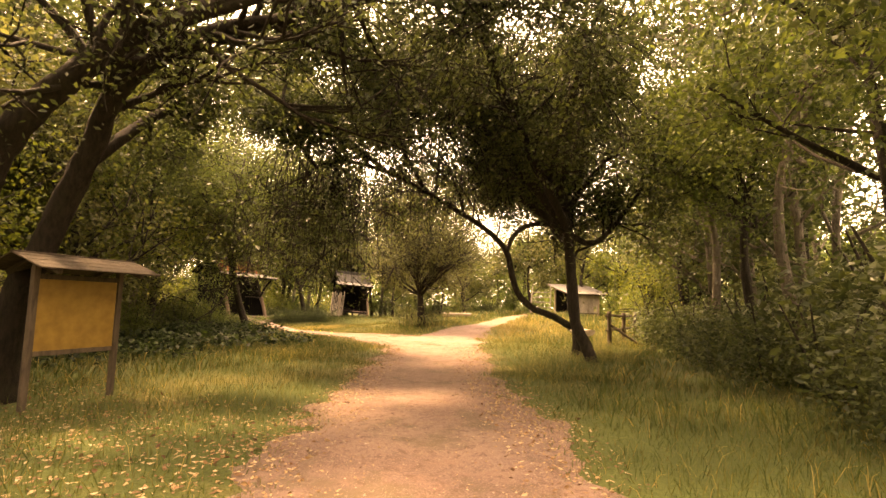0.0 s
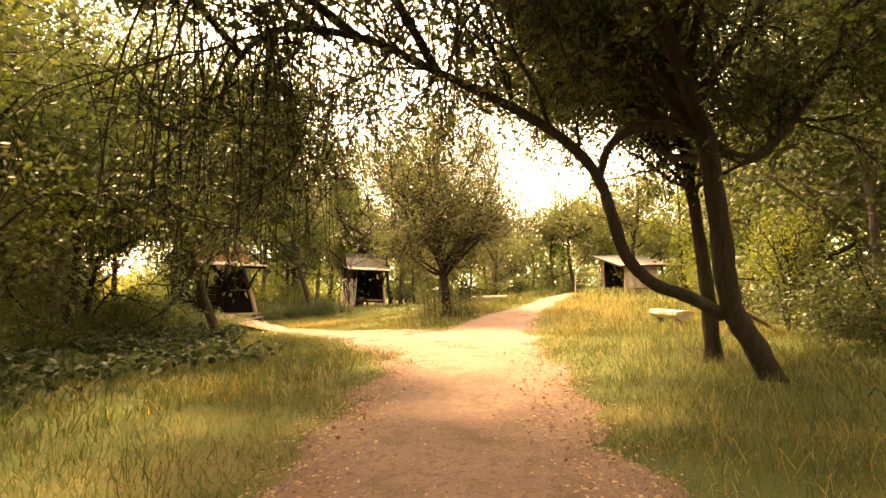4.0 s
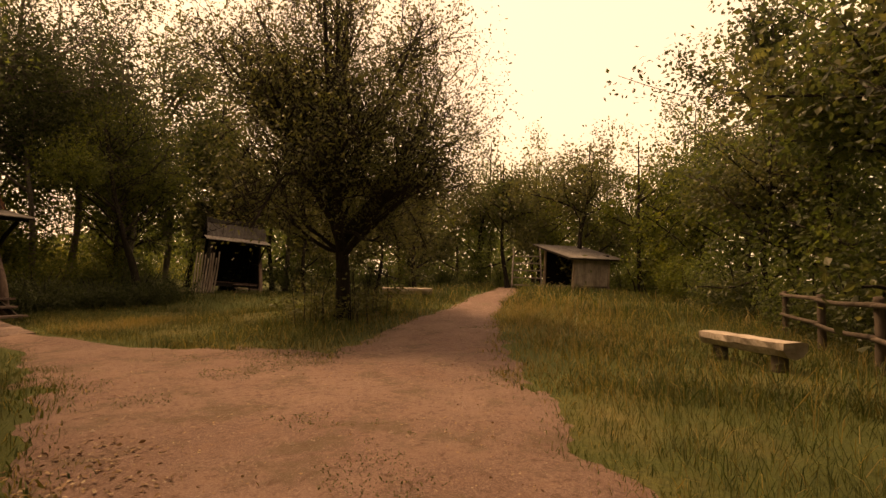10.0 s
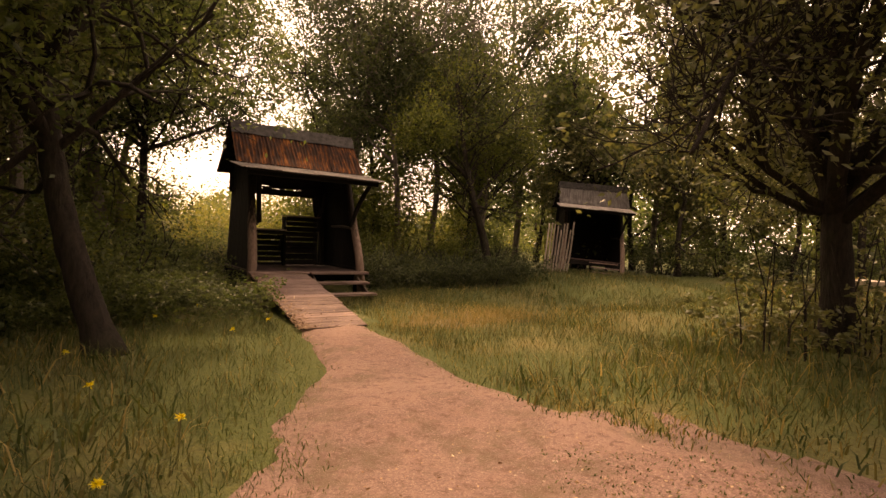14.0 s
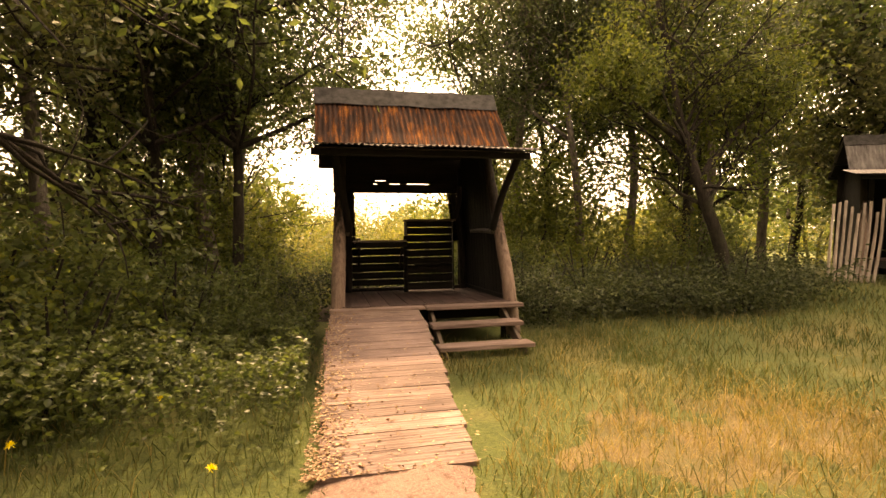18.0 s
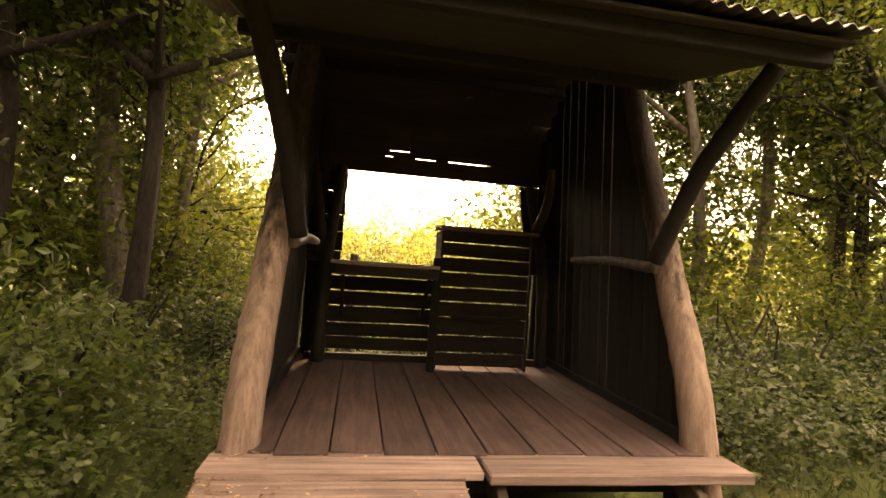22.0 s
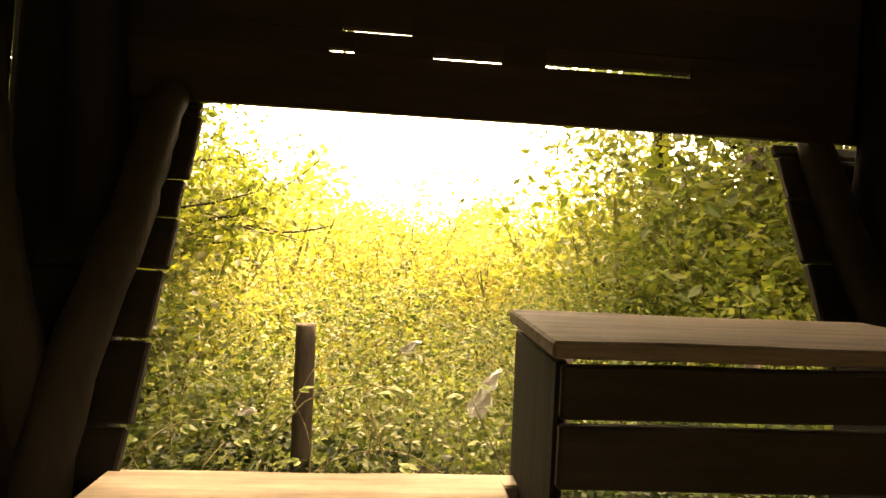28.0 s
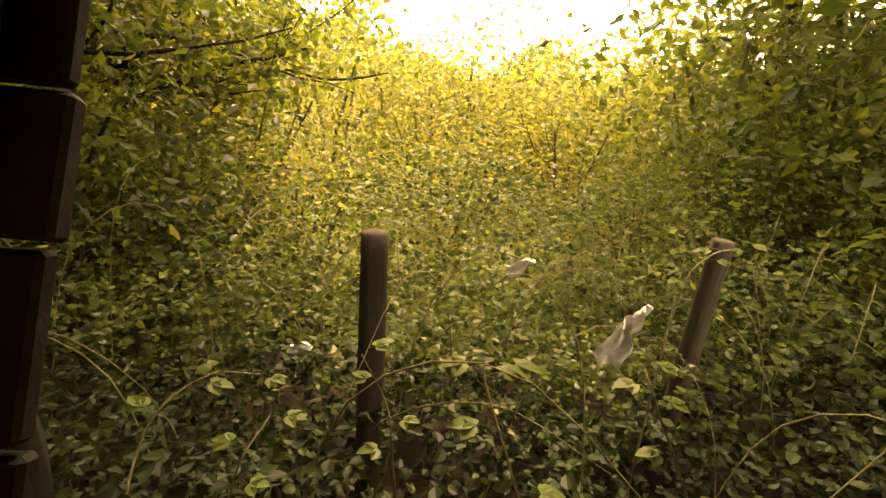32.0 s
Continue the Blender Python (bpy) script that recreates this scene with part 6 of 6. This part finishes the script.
def bramble_cane(pts, nodes, size, seed, mat=M_SHOOT):
    """An arching thorny cane; at each node a stalk with three toothed leaflets."""
    r = np.random.default_rng(seed)
    pts = [(pts[0][0], pts[0][1], float(ground_z(pts[0][0], pts[0][1])) - 0.02)] + list(pts)
    line = curve_points(pts, 40)
    root = thing("bramble_cane", "arching bramble cane with fresh green leaflets behind the window", "plant", pose(0, 0, 0), "canes behind the window")
    tubes = [tube(line, np.linspace(0.0045, 0.0022, 40), 6, 0.08, seed)]
    for _ in range(26):
        q = line[int(r.integers(12, 39))]
        d = r.normal(size=3)
        tubes.append(tube([q, q + d / np.linalg.norm(d) * 0.011], [0.0014, 0.0003], 3, 0, seed, cap=False))
    under("stem", mesh_tubes("stem", tubes, M_CANE), root)
    for k in range(nodes):
        q = line[int(39 - k * 24 / nodes)]
        a = r.uniform(-0.9, 0.9) + (math.pi if k % 2 else 0)
        d = np.array([math.cos(a), 0.5 * math.sin(a), r.uniform(-0.05, 0.35)])
        d /= np.linalg.norm(d)
        tip = q + d * size * 0.9
        stalk = under("leaf_stalk", mesh_tubes("leaf_stalk", [tube([q, (q + tip) / 2 + [0, 0, 0.006], tip], [0.0014, 0.0012, 0.001], 4, 0, k)], M_STALK), root)
        side = np.cross(d, [0, 0, 1])
        side /= np.linalg.norm(side)
        for turn in (-0.95, 0.0, 0.95):
            w = d * math.cos(turn) + side * math.sin(turn)
            w[2] -= r.uniform(0.05, 0.3)
            n = np.cross(w, side if turn == 0 else d)
            n = n / np.linalg.norm(n) * (1 if n[2] > 0 else -1)
            s = np.cross(n, w)
            L = size * r.uniform(0.85, 1.1) * (1.15 if turn == 0 else 0.9)
            u = np.linspace(0, 1, 9)
            half = 0.36 * L * np.sin(np.pi * u ** 0.75) ** 0.8 * (1 - 0.14 * (np.arange(9) % 2))
            mid = tip + np.outer(u * L, w) - np.outer(0.16 * L * u ** 2, n)
            V = np.concatenate([mid, mid + half[:, None] * s + np.outer(0.25 * half, n), mid - half[:, None] * s + np.outer(0.25 * half, n)])
            F = [[i, i + 1, o + i + 1, o + i] for o in (9, 18) for i in range(8)]
            under("leaflet", mesh_of("leaflet", V, F, mat), stalk)


bramble_cane([(1.04, 2.74, 0.95), (0.979, 2.8, 1.17), (0.897, 2.94, 1.369), (0.92, 2.97, 1.4)], 5, 0.062, 1)
bramble_cane([(0.02, 2.82, 0.8), (0.007, 3.0, 1.087), (0.11, 3.15, 1.173), (0.25, 3.2, 1.16)], 4, 0.055, 2)
bramble_cane([(1.48, 2.88, 0.9), (1.446, 2.9, 1.072), (1.32, 2.92, 1.334), (1.3, 2.98, 1.4)], 5, 0.05, 3)
bramble_cane([(0.28, 2.86, 0.85), (0.292, 2.9, 1.066), (0.34, 3.02, 1.15)], 3, 0.055, 4)
bramble_cane([(0.7, 2.97, 0.8), (0.678, 3.0, 1.052), (0.655, 3.05, 1.179), (0.572, 3.1, 1.313)], 4, 0.05, 5)
bramble_cane([(1.6, 3.5, 0.9), (1.671, 3.6, 1.371), (1.78, 3.66, 1.5), (1.92, 3.72, 1.52)], 4, 0.055, 6)


def bag_build(nt, b):
    b.inputs["Base Color"].default_value = (0.8, 0.79, 0.74, 1)
    n = noise_tex(nt, coords(nt), 40.0, 4.0)
    bump(nt, b, n, 0.5, 0.01)


M_BAG = material("white_plastic", bag_build, 0.4)


def scrap(x, y, z, size, seed):
    r = np.random.default_rng(seed)
    n = 9
    u, w = np.meshgrid(np.linspace(-1, 1, n), np.linspace(-1, 1, n), indexing="ij")
    rad = 1 - 0.35 * np.abs(u * w)
    taper = 0.75 - 0.3 * w
    X = u * rad * taper * size * 0.55 + 0.1 * size * np.sin(4 * w + seed)
    Z = w * rad * size * 0.9 + 0.1 * size * np.sin(4 * u + seed)
    Y = size * 0.16 * (np.sin(5 * u + w + seed) + 0.7 * np.sin(9 * u - 2 * w)) + r.normal(size=u.shape) * size * 0.03
    V = np.stack([X, Y, Z], -1).reshape(-1, 3)
    V = np.r_[V, V + [0, 0.004, 0]]
    i, j = np.meshgrid(np.arange(n - 1), np.arange(n - 1), indexing="ij")
    a = (i * n + j).ravel()
    F = np.stack([a, a + n, a + n + 1, a + 1], -1)
    F = np.r_[F, F[:, ::-1] + n * n]
    single("plastic_scrap", mesh_of("plastic_scrap", V, F, M_BAG, True), "scrap of white plastic caught on the brambles", "litter", pose(x, y, z, 0, 20 * seed, 0), "plastic scraps")


scrap(1.44, 3.5, 1.19, 0.12, 1)
scrap(1.49, 3.51, 1.28, 0.08, 2)
scrap(1.07, 3.61, 1.42, 0.065, 3)
scrap(0.31, 3.42, 1.13, 0.05, 4)

# soil sheet under the thicket, leaf shade painted into its dark colour
def shaded_soil_build(nt, b):
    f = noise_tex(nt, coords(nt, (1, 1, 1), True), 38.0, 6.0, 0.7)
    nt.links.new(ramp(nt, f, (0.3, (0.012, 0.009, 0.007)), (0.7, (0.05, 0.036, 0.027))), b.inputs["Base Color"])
    bump(nt, b, f, 0.8, 0.03)


def soil_sheet_z(x, y):
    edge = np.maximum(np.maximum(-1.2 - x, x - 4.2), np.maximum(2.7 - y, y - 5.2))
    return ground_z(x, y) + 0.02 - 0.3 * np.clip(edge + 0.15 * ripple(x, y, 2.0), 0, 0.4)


single("leaf_mould", grid_mesh("leaf_mould", np.arange(-1.8, 4.9, 0.14), np.arange(2.5, 5.8, 0.14), soil_sheet_z, material("leaf_mould", shaded_soil_build, 0.95)), "dark soil under the brambles, their shade painted in", "ground", kind="structure")

# long bramble canes arching out of the thicket
r = np.random.default_rng(23)
canes = []
for k in range(60):
    x, y = r.uniform(-1.2, 4.2), r.uniform(3.0, 4.8)
    a, L, h = r.uniform(0, 6.28), r.uniform(0.5, 1.2), r.uniform(0.9, 1.6)
    line = curve_points([(x, y, 0.3), (x + 0.2 * L * math.cos(a), y + 0.2 * L * math.sin(a), h * 0.8), (x + 0.6 * L * math.cos(a), y + 0.6 * L * math.sin(a), h), (x + L * math.cos(a), y + L * math.sin(a), h * 0.8)], 12)
    canes.append(tube(line, np.linspace(0.0035, 0.002, 12), 4, 0, k, cap=False))
M_CANE = material("pale_cane", lambda nt, b: nt.links.new(ramp(nt, noise_tex(nt, coords(nt), 9.0), (0.3, (0.1, 0.08, 0.045)), (0.7, (0.25, 0.23, 0.12))), b.inputs["Base Color"]), 0.7)
single("bramble_canes", mesh_tubes("bramble_canes", canes, M_CANE), "pale arching bramble canes behind the hide", "undergrowth", kind="stuff")

# ---- dandelions ----
M_YELLOW = leaf("yellow_petal", [(0.75, 0.6, 0.03), (0.85, 0.72, 0.06)], 0.3)
flower = thing("dandelion", "yellow dandelion flower on a thin stalk in grass", "flower", pose(0, 0, 0), "dandelions")
under("stalk", log_mesh("stalk", [(0, 0, -0.02), (0.01, 0, 0.12), (0.015, 0.01, 0.24)], 0.004, 0.003, M_STALK, 5, 0.05, 2), flower)
r = np.random.default_rng(3)
c = np.tile([[0.015, 0.01, 0.245]], (46, 1)) + r.normal(size=(46, 3)) * 0.004
v, f = leaf_cards(c, 0.03, 0.009, r, -0.35, 0.3, 0.2)
under("petal_head", mesh_of("petal_head", v, f, M_YELLOW), flower, "bright yellow petals")
spots = [(-2.06, -7.37), (-1.35, -8.44), (-2.47, -8.14), (-2.4, -8.89), (-2.23, -8.76), (-2.19, -9.1), (-2.04, -9.3), (-2.81, -9.01), (-3.07, -7.49), (-1.15, -7.6), (-2.5, -6.3), (-1.2, -4.4), (-1.9, -3.3), (-1.3, -2.6), (-2.7, -5.2), (-0.6, -3.9), (-1.7, -8.8)]
spots = [q for q in spots if path_ratio(q[0], q[1]) > 1.25]
for k, (x, y) in enumerate(spots):
    m = Matrix.Translation((x, y, float(ground_z(x, y)))) @ Euler((0, 0.1 * (k % 3), k)).to_matrix().to_4x4()
    if k == 0:
        flower.matrix_basis = m
    else:
        copy_thing(flower, m)

# ---- saplings by the fence and thin stems under the clearing tree ----
for k, (x, y, h) in enumerate(((0.97, -19.58, 2.4), (1.5, -19.8, 2.2), (2.9, -20.0, 2.4))):
    make_tree("sapling", "thin many-stemmed sapling by the fence", [([(x, y, 0), (x + 0.1, y, h * 0.5), (x - 0.1, y + 0.2, h)], 0.03, 0.01, 1), ([(x, y, 0), (x - 0.2, y - 0.1, h * 0.5), (x - 0.5, y, h * 0.95)], 0.025, 0.01, 1), ([(x, y, 0), (x + 0.25, y + 0.1, h * 0.5), (x + 0.55, y, h)], 0.025, 0.01, 1)], 71 + k, M_BARK, M_LEAF_LIGHT, 1500, 0.08, 0.04, 1, 3, 0.2, 0, 0.15, 0.6, 0.35, group="saplings")
stems = []
r = np.random.default_rng(19)
for k in range(46):
    a, d = r.uniform(0, 6.28), r.uniform(0.15, 1.5)
    x, y = 5.1 + d * math.cos(a), -8.35 + d * math.sin(a) * 0.8
    h = r.uniform(0.6, 1.6)
    stems.append(tube([(x, y, 0.1), (x + r.uniform(-0.1, 0.1), y, 0.2 + h * 0.5), (x + r.uniform(-0.25, 0.25), y + r.uniform(-0.2, 0.2), 0.2 + h)], [0.012, 0.009, 0.005], 4, 0, k, cap=False))
single("sucker_shoots", mesh_tubes("sucker_shoots", stems, M_BARK), "thin upright shoots round the clearing tree's foot", "shoots", kind="stuff")
bramble_patch("bramble", 900, (3.7, 6.5, -9.6, -7.0), (0.3, 1.2), M_LEAF_DRY, 47, 0.07, "leafy shoots at the foot of the clearing tree")

# ---- distant woodland ----
r = np.random.default_rng(99)
n = 130000
a = r.uniform(0, 2 * np.pi, n)
rad = r.uniform(38, 68, n)
top = 9.0 + 4.0 * ripple(np.cos(a) * 14, np.sin(a) * 14, 1.0) - 7.5 * np.exp(-((np.arctan2(np.cos(a), np.sin(a)) - 0.08) / 0.45) ** 2)
c = np.stack([5 + rad * np.cos(a), -6 + rad * np.sin(a), np.maximum(top, 2.0) * r.uniform(0, 1, n) ** 1.1], -1)
v, f = leaf_cards(c, 0.6, 0.4, r, 0, 0.2, 0.3)
single("far_woods", mesh_of("far_woods", v, f, M_LEAF), "distant line of woodland around the reserve", "woods", kind="stuff")
